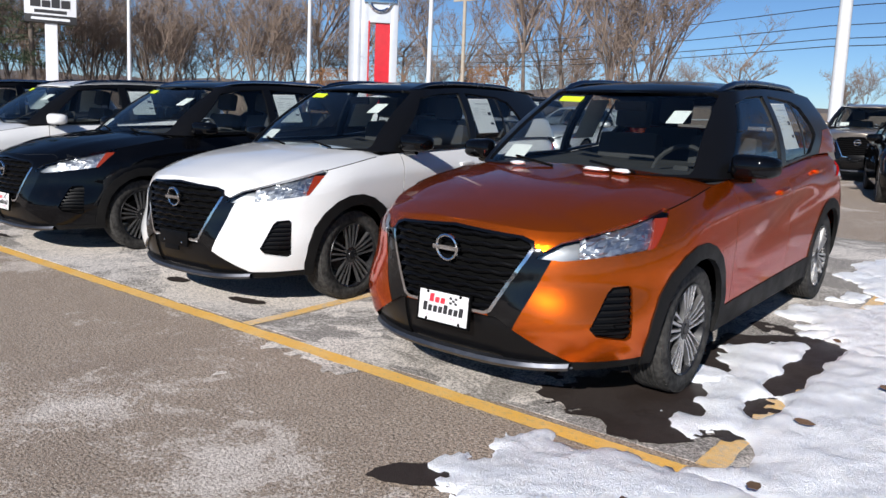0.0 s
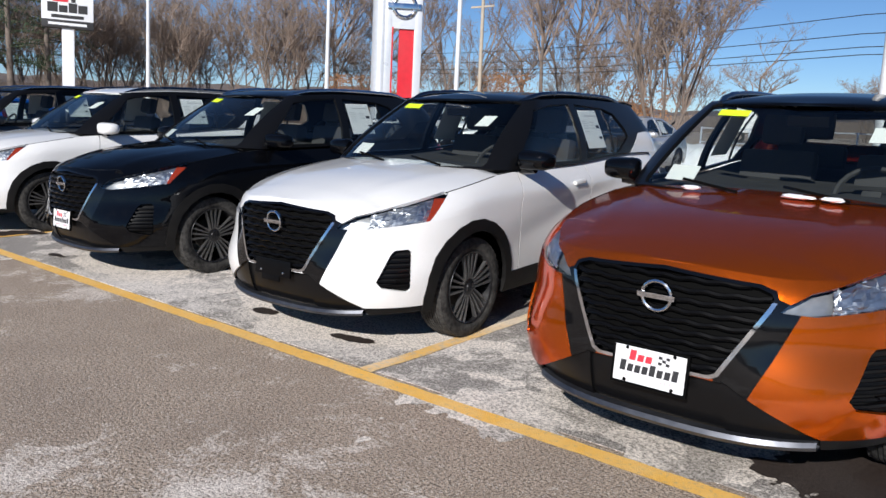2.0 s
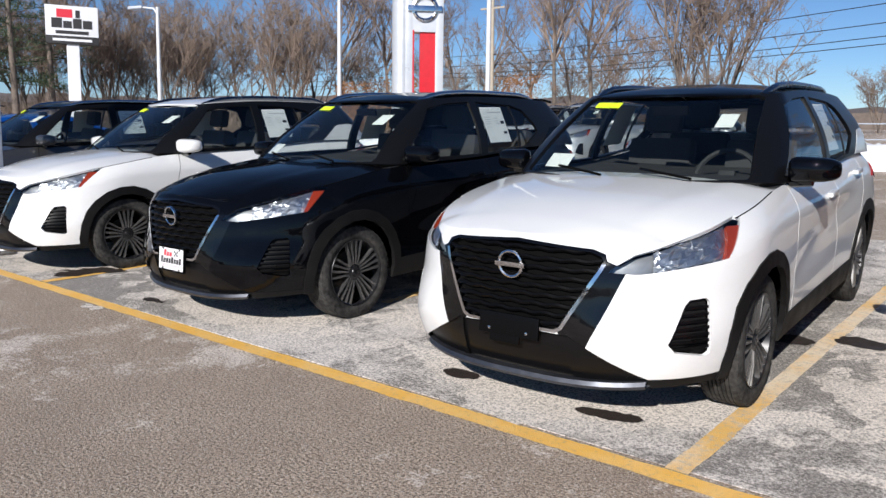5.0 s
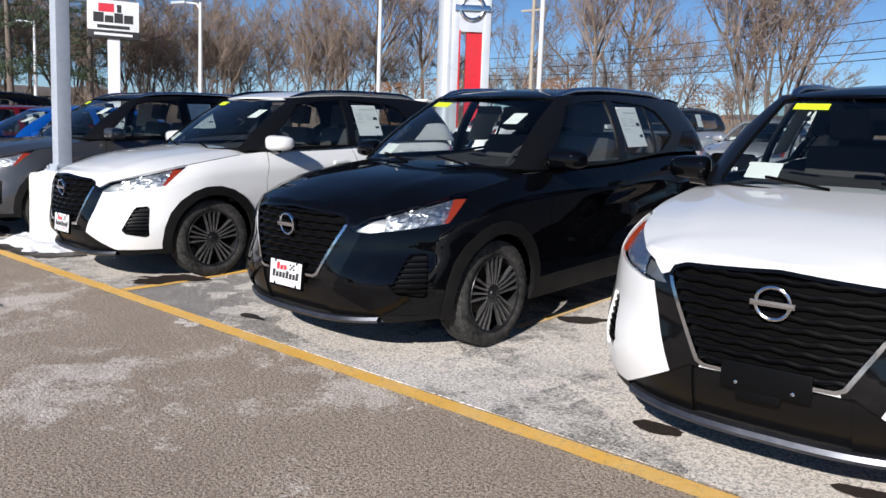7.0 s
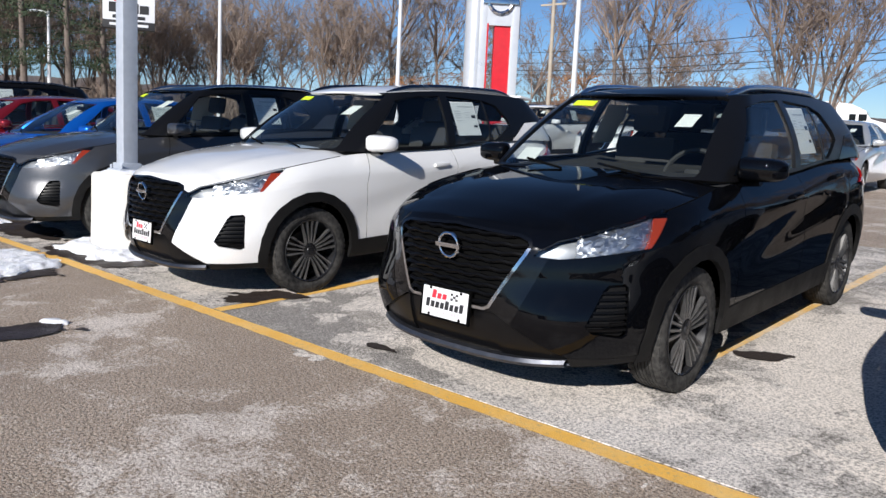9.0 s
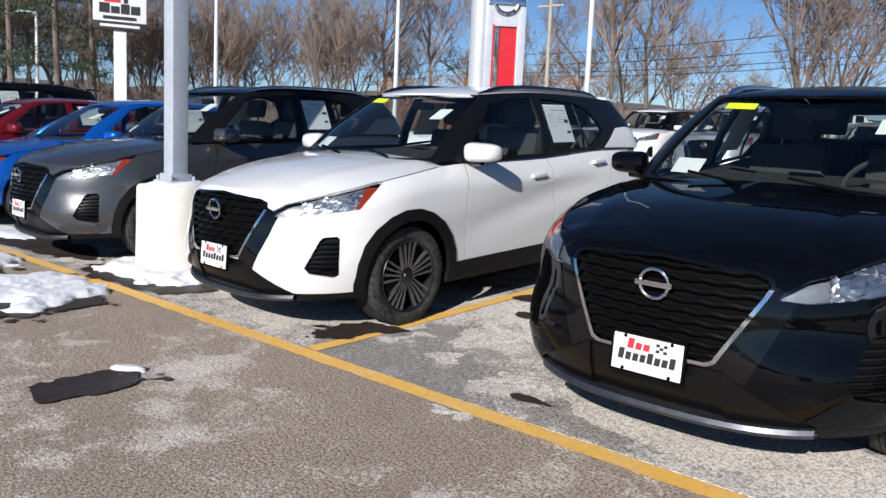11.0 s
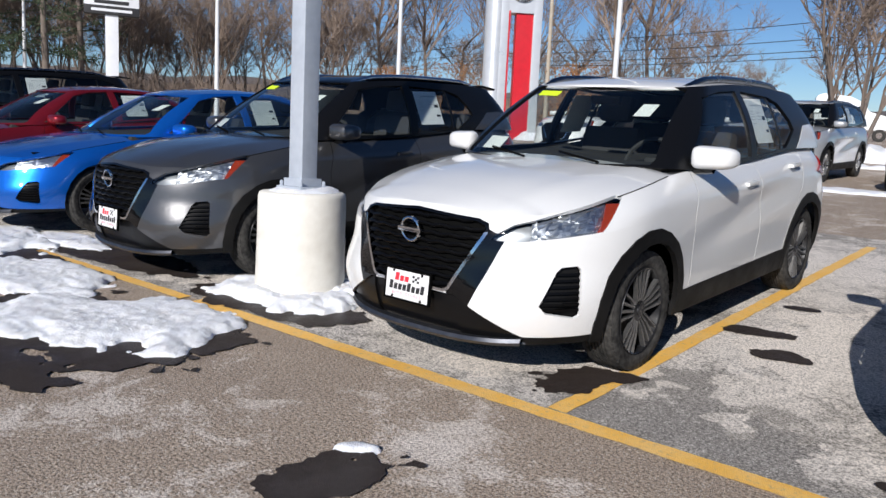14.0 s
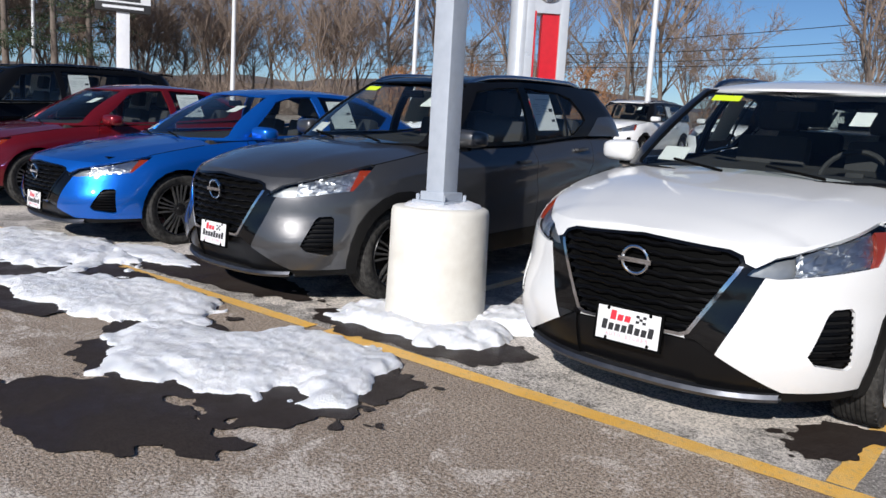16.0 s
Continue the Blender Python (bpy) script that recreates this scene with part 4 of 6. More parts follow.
    for i, pn in enumerate(panes):
        if i == 1 and S.suv:
            y = pn and max(v.co.y for v in pn.verts) - 0.30
            bar = lift(pn, carve(pn, pn.faces[:], 90, strip((y - 0.02, 1.0), (y + 0.02, 1.7), 0.022)))
            if bar.faces:
                both("window_bar", bar, PILLAR, 0.008, 0.01, "")
        o = flipped(pn)
        part("side_window", sink(pn, 0.012), SIDE_GLASS, car)
        part("side_window", sink(o, 0.012), SIDE_GLASS, car)
    if back is not None and back.faces:
        part("rear_window", mirrored(sink(back, 0.012)), PRIVACY, car)
    # bright skid strip along the chin
    bm = bmesh.new()
    prev = None
    for q in range(29):
        x = -0.60 + 1.2 * q / 28
        z = 0.232 + 0.02 * (abs(x) / 0.6) ** 3
        y = nose(abs(x), 0.25) - 0.012
        ring = [bm.verts.new((x, y + dy, z + dz)) for dy, dz in ((0.0, -0.016), (-0.010, 0.0), (0.0, 0.018), (0.05, 0.018), (0.05, -0.016))]
        if prev:
            for e in range(5):
                bm.faces.new((prev[e], prev[(e + 1) % 5], ring[(e + 1) % 5], ring[e]))
        prev = ring
    part("skid_strip", bm, SKID, car, "satin grey chin strip", 40)
    # underside, so that daylight does not pass below the skin
    bm = bmesh.new()
    box(bm, (-0.56, 0.5, 0.215), (0.56, S.length - 0.3, 0.30), None, 0.03)
    box(bm, (-0.66, 1.25, 0.235), (0.66, S.axles[1] - 0.45, 0.32), None, 0.03)
    for ax in S.axles:
        for sx in (-1, 1):
            box(bm, (sx * 0.54 - 0.04, ax - 0.36, 0.30), (sx * 0.54 + 0.04, ax + 0.36, 0.82))
    box(bm, (-0.62, 0.4, 0.3), (0.62, 1.1, 0.80))
    part("underbody", bm, SEAM, car, "", 0)
    # cabin
    bm = bmesh.new()
    d0 = S.base[0]
    box(bm, (-0.70, d0 + 0.18, 0.86), (0.70, d0 + 0.62, S.base_z(d0 + 0.4) + 0.008), None, 0.04)
    part("dashboard", bm, INTERIOR, car, "dark dashboard")
    bm = bmesh.new()
    m = pose(0.36, d0 + 0.80, S.base_z(d0 + 0.6) - 0.03, 64)
    ring = [(0.185 * math.cos(2 * math.pi * q / 24), 0.185 * math.sin(2 * math.pi * q / 24), 0) for q in range(25)]
    tube(bm, [m @ Vector(p) for p in ring], 0.016, 6, False)
    box(bm, (-0.18, -0.02, -0.02), (0.18, 0.02, 0.0), m, 0.008)
    box(bm, (-0.05, -0.05, -0.03), (0.05, 0.05, 0.01), m, 0.015)
    part("steering_wheel", bm, INTERIOR, car, "black steering wheel", 40)
    for sx in (-0.36, 0.36):
        seat(car, sx, d0 + 1.25, S.seat_z)
        seat(car, sx, d0 + 2.05, S.seat_z + 0.02)
    bm = bmesh.new()
    zr = S.crown(S.roof[0] + 0.1) - 0.12
    box(bm, (-0.11, -0.012, -0.03), (0.11, 0.012, 0.03), pose(0, S.roof[0] + 0.06, zr, 12), 0.01)
    part("rear_view_mirror", bm, SEAM, car)
    # door mirrors
    for sgn in (1, -1):
        bm = bmesh.new()
        mz = S.base_z(1.66) + 0.070
        bmesh.ops.create_uvsphere(bm, u_segments=20, v_segments=12, radius=1)
        for v in bm.verts:
            x, y, z = v.co
            q = lambda a: math.copysign(abs(a) ** 0.5, a)
            v.co = (sgn * (0.935 + 0.125 * q(x)), S.mirror_y + 0.085 * y + 0.03 * x, mz + (0.066 - 0.012 * x) * q(z))
        door_mirror = part("door_mirror", bm, roof if S.mirror_black else P, car, "rounded door mirror housing", 60, True)
        bm = bmesh.new()
        tube(bm, [(sgn * 0.76, S.mirror_y + 0.02, mz - 0.075), (sgn * 0.93, S.mirror_y, mz - 0.065)], [0.035, 0.025], 8)
        part("mirror_foot", bm, GLOSS_BLACK, door_mirror)
    # door handles
    for sgn in (1, -1):
        for y, z in S.handles:
            bm = bmesh.new()
            w = S.width(z)
            box(bm, (-0.022, -0.085, -0.014), (0.018, 0.085, 0.014), pose(sgn * (w + 0.012), y, z, 3), 0.010)
            part("door_handle", bm, P, car, "", 40, True)
    # roof rails
    if rails:
        for sgn in (1, -1):
            bm = bmesh.new()
            y0, y1 = S.roof[0] + 0.12, S.roof[4] - 0.30
            pts = []
            for q in range(15):
                y = y0 + (y1 - y0) * q / 14
                up = 0.034 * min(1, q / 2, (14 - q) / 2) ** 0.7
                pts.append((sgn * (0.545 if q else 0.525), y, (S.roof_z(y) * 0.55 + S.crown(y) * 0.45) + up - 0.022))
            tube(bm, pts, [0.020] + [0.024] * 13 + [0.012], 8)
            part("roof_rail", bm, DARK_CHROME if roof is not GLOSS_BLACK else CHROME, car, "satin silver roof rail", 50, True)
        bm = bmesh.new()
        box(bm, (-0.50, -0.10, -0.012), (0.50, 0.10, 0.012), pose(0, S.roof[4] + 0.02, S.crown(S.roof[4]) - 0.012, -8), 0.01)
        part("spoiler", bm, roof, car, "", 40, True)
    # wipers
    for sx in (-0.1, 0.42):
        bm = bmesh.new()
        tube(bm, [(sx, d0 + 0.02, 1.078 * S.base_z(1.1) / 1.07), (sx - 0.32, d0 + 0.10 + abs(sx - 0.32) * 0.04, 1.115 * S.base_z(1.1) / 1.07)], 0.008, 5)
        part("wiper", bm, SEAM, car)
    # plate
    py = nose(0, 0.47 * k) - 0.006
    m = pose(0, py - 0.004, 0.462 * k, 90 - 6)
    pl = None
    if plate:
        bm = bmesh.new()
        box(bm, (-0.158, -0.082, -0.012), (0.158, 0.082, 0.0), m, 0.004)
        pl = part("plate", bm, PLATE_WHITE, car, "white dealer plate in a black frame")
        bm = bmesh.new()
        for x0, x1, y0, y1 in ((-0.16, 0.16, 0.074, 0.084), (-0.16, 0.16, -0.084, -0.074), (-0.16, -0.15, -0.074, 0.074), (0.15, 0.16, -0.074, 0.074)):
            box(bm, (x0, y0, -0.014), (x1, y1, 0.003), m)
        part("plate_frame", bm, SEAM, pl, "thin black frame", 0)
        up = m @ Matrix.Translation((0, 0, 0.0015))
        for i, (x0, w, y0, y1, mt) in enumerate([(-0.088 + 0.034 * q, 0.027, 0.018, (0.060, 0.046, 0.046)[q], PLATE_RED) for q in range(3)]
                                                + [(-0.125 + 0.0315 * q, 0.024, -0.030, (0.014, 0.002, 0.002, 0.002, 0.014, 0.002, 0.002, 0.014)[q], INK) for q in range(8)]):
            bm = bmesh.new()
            prism(bm, [(x0, y0), (x0 + w, y0), (x0 + w + 0.004, y1), (x0 + 0.004, y1)], 0.0006, up)
            part("name_bar", bm, mt, pl, "", 0)
        for i, letter in enumerate("AUTO STORES"):
            if letter != " ":
                part("letter", text_bm(letter, 0.024, up @ Matrix.Translation((-0.095 + 0.019 * i, -0.048, 0)), 0.0008, 0, 0.014), PLATE_PINK, pl, "", 0)
        for cx in range(3):
            for cy in range(3):
                if (cx + cy) % 2 == 0:
                    bm = bmesh.new()
                    prism(bm, [(0.035 + cx * 0.016, 0.022 + cy * 0.012), (0.051 + cx * 0.016, 0.022 + cy * 0.012), (0.051 + cx * 0.016, 0.034 + cy * 0.012), (0.035 + cx * 0.016, 0.034 + cy * 0.012)], 0.0006, up)
                    part("check_square", bm, INK, pl, "", 0)
        for sx, sy in ((-0.1, 0.066), (0.1, 0.066), (-0.1, -0.067), (0.1, -0.067)):
            bm = bmesh.new()
            lathe(bm, [(0.0, 0.004), (0.007, 0.003), (0.008, 0.0)], 10, 'z', m @ Matrix.Translation((sx, sy, 0)))
            part("screw", bm, SEAM, pl)
    else:
        bm = bmesh.new()
        box(bm, (-0.16, -0.04, -0.016), (0.16, 0.062, 0.0), m, 0.006)
        box(bm, (-0.10, -0.075, -0.016), (0.06, -0.035, -0.004), m, 0.006)
        pl = part("plate_holder", bm, GRILLE_BLACK, car, "empty black plate holder")
        for sx in (-0.1, 0.1):
            bm = bmesh.new()
            lathe(bm, [(0.0, 0.005), (0.007, 0.004), (0.008, 0.0)], 10, 'z', m @ Matrix.Translation((sx, -0.015, 0)))
            part("screw", bm, CHROME, pl)
    # wheels
    fm = face or RIM_FACE_DARK
    proto = wheel(car, S, 1, fm)
    proto.matrix_local = pose(S.track + 0.02, S.axles[0], S.wheel_r, 20)
    for sx, ax, a in ((1, S.axles[1], 47), (-1, S.axles[0], 11), (-1, S.axles[1], 64)):
        place_wheel(proto, car, pose(sx * (S.track + 0.02), ax, S.wheel_r, a if sx > 0 else -a, 0, 0 if sx > 0 else 180))
    # papers on the glass
    if full:
        w0 = Vector((0, S.base[0] + 0.05, S.base_z(S.base[0])))
        slope = Vector((0, S.roof[0] - S.base[0], S.roof_z(S.roof[0]) - S.base_z(S.base[0])))

        def on_glass(x, t):
            lo, hi = 0, 1
            for _ in range(20):
                s = (lo + hi) / 2
                bx, by_ = plan(s, S.base[0], S.base[4], S.base[3], S.base[1], S.base[2], 0.4, 2.6)
                rx, ry = plan(s, S.roof[0], S.roof[4], S.roof[3], S.roof[1], S.roof[2], 0.3, 2.6)
                cx = bx + (rx - bx) * t ** 1.15
                if cx < abs(x):
                    lo = s
                else:
                    hi = s
            out = 0.028 * math.sin(math.pi * t)
            ny = -math.cos(s * math.pi / 2)
            return Vector((x, by_ + (ry - by_) * t + out * ny, S.base_z(by_) + (S.roof_z(ry) - S.base_z(by_)) * t + 0.3 * out))

        def sheet(x, t, w, h, material, lb, deep=0.008):
            a, b, c = on_glass(x - w / 2, t), on_glass(x + w / 2, t), on_glass(x, min(t + 0.08, 1))
            mid = on_glass(x, t)
            du, dv = (b - a), (c - mid)
            n = du.cross(dv).normalized()
            return sticker(car, mid - n * deep, du, dv, w, h, material, "windshield_sticker", lb)
        if S.lime:
            sheet(-0.38, 0.90, 0.20, 0.07, LIME, "lime-green sticker")
        sheet(0.43, 0.70, 0.10, 0.15, PAPER, "white hang tag", 0.018)
        sheet(-0.46, 0.19, 0.19, 0.13, PAPER, "white paper slip", 0.02)
        # price sheet inside the rear side window
        y0 = S.side_windows[1][0][0] + 0.23
        zb = S.base_z(y0)
        for sgn in (1, -1):
            q = [0.12, 0.86]
            xs = [(S.base[3] + (S.roof[3] - S.base[3]) * t ** 1.15 + 0.028 * math.sin(math.pi * t)) for t in q]
            zs = [zb + (S.roof_z(y0) - zb) * t for t in q]
            low_p, top_p = Vector((sgn * xs[0], y0, zs[0])), Vector((sgn * xs[1], y0, zs[1]))
            mid = (low_p + top_p) / 2
            ob, mm = sticker(car, mid - Vector((sgn * 0.010, 0, 0)), (0, sgn, 0), top_p - low_p, 0.31, 0.325, PAPER, "price_sheet", "white printed price sheet")
            ink_bars(ob, mm, [(0.03, 0.115, 0.20, 0.010), (-0.09, 0.07, 0.08, 0.006), (-0.09, 0.05, 0.08, 0.006), (-0.09, 0.03, 0.07, 0.006), (-0.09, 0.01, 0.08, 0.006), (-0.09, -0.02, 0.07, 0.006), (0.03, 0.06, 0.07, 0.006), (0.03, 0.035, 0.06, 0.006), (0.03, 0.01, 0.07, 0.006)], GREY_INK)
            ink_bars(ob, mm, [(0.11, 0.02, 0.055, 0.030), (0.11, -0.075, 0.05, 0.022)], INK)
    return car


class Crossover(Shape):
    nose_z, pillar, seat_z, mirror_y, mirror_black, lime = 1.0, None, 0.52, 1.54, True, True
    handles = ((2.27, 0.925), (3.16, 1.00))


def recolour(car, swaps):
    """Gives a copied car other paint: swaps maps part names to materials."""
    for o in car.children_recursive:
        base = o.name.split(".")[0]
        if base in swaps and o.material_slots[0].link == 'OBJECT':
            o.material_slots[0].material = swaps[base]


FRONT = 0.06   # badge behind the bumper's tip


def car_pose(x, y, turn, z=0.0):
    """The pose that puts the badge over (x, y)."""
    if y < 5:   # the stalls climb away from the aisle
        return pose(x, y, z + (y - FOOT) * SLOPE, math.degrees(math.atan(SLOPE))) @ pose(0, 0, 0, 0, 0, turn) @ pose(0, -FRONT, 0)
    return pose(x, y, z, 0, 0, turn) @ pose(0, -FRONT, 0)


# ---- the row of crossovers ----
BLACK_ROOF = PAINT["black"]
ROW = "cars in the front row"
orange = build_car(Crossover, "crossover_car", "metallic orange crossover with black roof and silver alloys", "car", "orange", BLACK_ROOF, face=RIM_FACE)
orange.matrix_world = car_pose(-2.255, 2.93, 0, 0.012)
bare = build_car(Crossover, "crossover_car", "white crossover with black roof and empty plate holder", "car", "white", BLACK_ROOF, plate=False)
bare.matrix_world = car_pose(-4.81, 3.08, 2)


def repaint(x, y, turn, colour, roof, label, mirror=None):
    c = copy_thing(orange, car_pose(x, y, turn))
    p = PAINT[colour]
    recolour(c, {"bonnet": p, "body": p, "roof": roof, "door_mirror": mirror or roof, "door_handle": p, "spoiler": roof, "spoke": RIM_FACE_DARK, "haunch": p, "roof_side": roof,
                 "roof_rail": DARK_CHROME if roof is p and colour == "white" else CHROME})
    for o in c.children:
        if o.name.split(".")[0] in ("bonnet", "body"):
            o["label"] = "%s clear-coated %s" % (colour, "bonnet" if "bonnet" in o.name else "bodywork")
    return tagged(c, label, "car", ROW)


tagged(orange, group=ROW)
tagged(bare, group=ROW)
repaint(-7.58, 3.07, -0.5, "black", BLACK_ROOF, "gloss black crossover with dark alloys and dealer plate")
repaint(-10.565, 3.04, -2, "white", PAINT["white"], "all-white crossover with black trim and dealer plate")
repaint(-13.60, 3.03, -2.5, "grey", BLACK_ROOF, "dark grey metallic crossover with black roof beside lamp post", mirror=PAINT["grey"])


class Sedan(Shape):
    """A lower, longer saloon."""
    length, half = 4.65, 0.90
    axles, wheel_r, track = (0.93, 3.66), 0.325, 0.76
    top = curve((0.0, 0.77), (0.2, 0.755), (0.42, 0.79), (0.75, 0.855), (1.1, 0.90), (1.5, 0.925), (2.4, 0.94), (3.4, 0.98), (4.65, 1.00))
    hood = curve((0.08, 0.77), (0.3, 0.825), (0.6, 0.87), (0.9, 0.91), (1.3, 0.955), (1.6, 0.97))
    width = curve((0.1, 0.80), (0.2, 0.85), (0.35, 0.885), (0.5, 0.90), (0.7, 0.895), (0.86, 0.87), (0.98, 0.82))
    front = curve((0.12, 0.16), (0.2, 0.09), (0.3, 0.03), (0.42, 0.0), (0.55, 0.01), (0.68, 0.04), (0.8, 0.12), (1.1, 0.4))
    base = (1.15, 0.50, 2.2, 0.80, 4.35, 0.55, 2.4)
    roof = (2.02, 0.28, 2.4, 0.56, 3.55, 0.30, 2.4)
    base_z = curve((1.1, 0.945), (1.5, 0.93), (2.2, 0.945), (3.3, 0.985), (4.3, 1.02))
    roof_z = curve((2.02, 1.355), (2.3, 1.385), (2.8, 1.395), (3.3, 1.37), (3.55, 1.34))
    crown = curve((2.02, 1.37), (2.3, 1.42), (2.7, 1.44), (3.2, 1.42), (3.55, 1.37))
    side_windows = (
        ((1.70, 0.965), (2.66, 0.975), (2.63, 1.365), (2.38, 1.355), (2.16, 1.305)),
        ((2.74, 0.98), (3.45, 1.03), (3.62, 1.16), (3.40, 1.28), (3.15, 1.345), (2.72, 1.367)),
    )
    shield = ((0.0, 0.94), (0.735, 0.955), (0.74, 0.98), (0.53, 1.348), (0.49, 1.358), (0.0, 1.368))
    door_gaps = (((1.60, 0.30), (1.60, 0.70), (1.70, 0.93)), ((2.68, 0.30), (2.70, 0.60), (2.69, 0.97)))
    nose_z, pillar, seat_z, mirror_y, mirror_black, lime = 0.85, None, 0.40, 1.80, False, False
    handles = ((2.50, 0.80), (3.35, 0.85))
    suv = False


class BlueSedan(Sedan):
    pillar = PAINT["blue"]


class Wagon(Crossover):
    """A taller estate of the second row."""
    length, half = 4.75, 0.93
    axles, wheel_r, track = (0.95, 3.75), 0.36, 0.78
    top = curve((0.0, 1.0), (0.2, 0.98), (0.42, 1.02), (0.75, 1.07), (1.1, 1.10), (1.5, 1.11), (2.4, 1.12), (3.4, 1.15), (4.75, 1.15))
    hood = curve((0.08, 1.0), (0.3, 1.06), (0.6, 1.10), (0.9, 1.13), (1.3, 1.15), (1.6, 1.16))
    width = curve((0.1, 0.82), (0.2, 0.87), (0.35, 0.91), (0.5, 0.92), (0.7, 0.93), (0.9, 0.92), (1.05, 0.90), (1.2, 0.87))
    base = (1.12, 0.46, 2.5, 0.85, 4.66, 0.40, 2.8)
    roof = (1.80, 0.26, 2.6, 0.66, 4.45, 0.30, 2.8)
    base_z = curve((1.1, 1.14), (1.5, 1.12), (2.2, 1.125), (3.3, 1.16), (4.6, 1.16))
    roof_z = curve((1.80, 1.60), (2.1, 1.63), (2.8, 1.65), (3.6, 1.64), (4.45, 1.58))
    crown = curve((1.80, 1.62), (2.1, 1.67), (2.8, 1.70), (3.6, 1.69), (4.45, 1.62))
    side_windows = (
        ((1.70, 1.15), (2.55, 1.155), (2.52, 1.59), (2.22, 1.57), (2.05, 1.53)),
        ((2.63, 1.157), (3.40, 1.18), (4.10, 1.25), (4.15, 1.48), (3.9, 1.57), (2.61, 1.60)),
    )
    shield = ((0.0, 1.13), (0.74, 1.15), (0.75, 1.17), (0.60, 1.592), (0.55, 1.602), (0.0, 1.612))
    haunch = ((4.3, 0.95), (4.3, 1.20), (4.5, 1.22), (4.9, 1.2), (4.9, 0.95))
    roof_side = ((1.93, 1.575), (2.25, 1.60), (2.6, 1.612), (3.6, 1.60), (4.1, 1.56), (4.5, 1.50), (4.6, 1.9), (1.93, 1.9))
    nose_z, seat_z, mirror_black, lime = 1.1, 0.58, False, False


blue = build_car(BlueSedan, "sedan_car", "bright metallic blue saloon behind a snow strip", "car", "blue", PAINT["blue"], rails=False, grille="black")
blue.matrix_world = car_pose(-16.32, 3.03, -3)
tagged(blue, group=ROW)


def sedan_copy(x, y, turn, colour, label, group=ROW, z=0.0):
    c = copy_thing(blue, car_pose(x, y, turn, z))
    p = PAINT[colour]
    recolour(c, {n: p for n in ("bonnet", "body", "roof", "door_mirror", "door_handle", "spoiler", "pillar")})
    for o in c.children:
        if o.name.split(".")[0] in ("bonnet", "body"):
            o["label"] = "%s clear-coated %s" % (colour, "bonnet" if "bonnet" in o.name else "bodywork")
    return tagged(c, label, "car", group)


sedan_copy(-19.25, 3.05, -3, "red", "dark metallic red saloon in the row")
BACK = "cars in the back row"
sedan_copy(-9.75, 15.55, 2, "silver", "silver-grey saloon parked in the back row", BACK, RISE)
sedan_copy(-1.25, 13.3, 14, "black", "gloss black saloon parked behind the row", BACK, RISE)
wag = build_car(Wagon, "estate_car", "silver estate parked in the back row", "car", "silver", PAINT["silver"], plate=False, face=RIM_FACE)
wag.matrix_world = car_pose(-12.86, 16.45, -1, RISE)
tagged(wag, group=BACK)


def wagon_copy(x, y, turn, colour, label, group, z=0.0):
    c = copy_thing(wag, car_pose(x, y, turn, z))
    p = PAINT[colour]
    recolour(c, {n: p for n in ("bonnet", "body", "roof", "door_mirror", "door_handle", "spoiler", "haunch", "roof_side")})
    for o in c.children:
        if o.name.split(".")[0] in ("bonnet", "body"):
            o["label"] = "%s clear-coated %s" % (colour, "bonnet" if "bonnet" in o.name else "bodywork")
    return tagged(c, label, "car", group)


wagon_copy(-18.9, 18.2, 2, "white", "white estate parked in the back row", BACK, RISE)
wagon_copy(-15.9, 18.4, 0, "white", "white estate parked in the back row", BACK, RISE)
wagon_copy(-22.2, 3.1, -3, "black", "black estate at the far end of the row", ROW)
wagon_copy(-25.2, 3.1, -3, "navy", "navy blue estate at the far end of the row", ROW)
# stands for a pickup truck, drawn with the estate's body
wagon_copy(-3.5, 18.3, 4, "tan", "tan metallic estate standing for a pickup in the back row", BACK, RISE)

# ---- lamp post on a concrete drum ----
# the car park slopes, so posts lean a little from its plane's upright
LEANING = Vector((0, 0, 1)).rotation_difference(Vector((-0.0229, 0.0399, 0.9989))).to_matrix().to_4x4()
CONCRETE = grained("painted_concrete", (0.74, 0.72, 0.66), (0.62, 0.59, 0.53), 9, 0.8, bump=0.35, dist=0.01)
GALV = grained("galvanised_steel", (0.42, 0.46, 0.52), (0.50, 0.54, 0.60), 14, 0.5, 0.25, 0.1)
WHITE_STEEL = grained("white_painted_steel", (0.70, 0.71, 0.72), (0.60, 0.61, 0.62), 8, 0.5, 0.1, 0.1)
drum = thing("lamp_post", "grey square lamp post on a white concrete drum", "lamp post", "", pose(-12.22, 3.66, 0.004) @ LEANING)
bm = bmesh.new()
lathe(bm, [(0.0, 0.0), (0.322, 0.0), (0.318, 0.10), (0.313, 0.40), (0.31, 0.70), (0.302, 0.725), (0.285, 0.735), (0.0, 0.738)], 56, 'z')
for v in bm.verts:
    if v.co.length > 0.2:
        v.co += v.co.normalized() * 0.006 * noise.noise(v.co * 5)
part("concrete_drum", bm, CONCRETE, drum, "chipped white concrete drum", 50)
bm = bmesh.new()
box(bm, (-0.13, -0.13, 0.736), (0.13, 0.13, 0.775), None, 0.004)
box(bm, (-0.095, -0.095, 0.775), (0.095, 0.095, 0.83), None, 0.006)
part("base_plate", bm, GALV, drum, "bolted steel base plate")
bm = bmesh.new()
box(bm, (-0.071, -0.071, 0.775), (0.071, 0.071, 8.0), None, 0.012)
part("post", bm, GALV, drum, "grey square steel post")
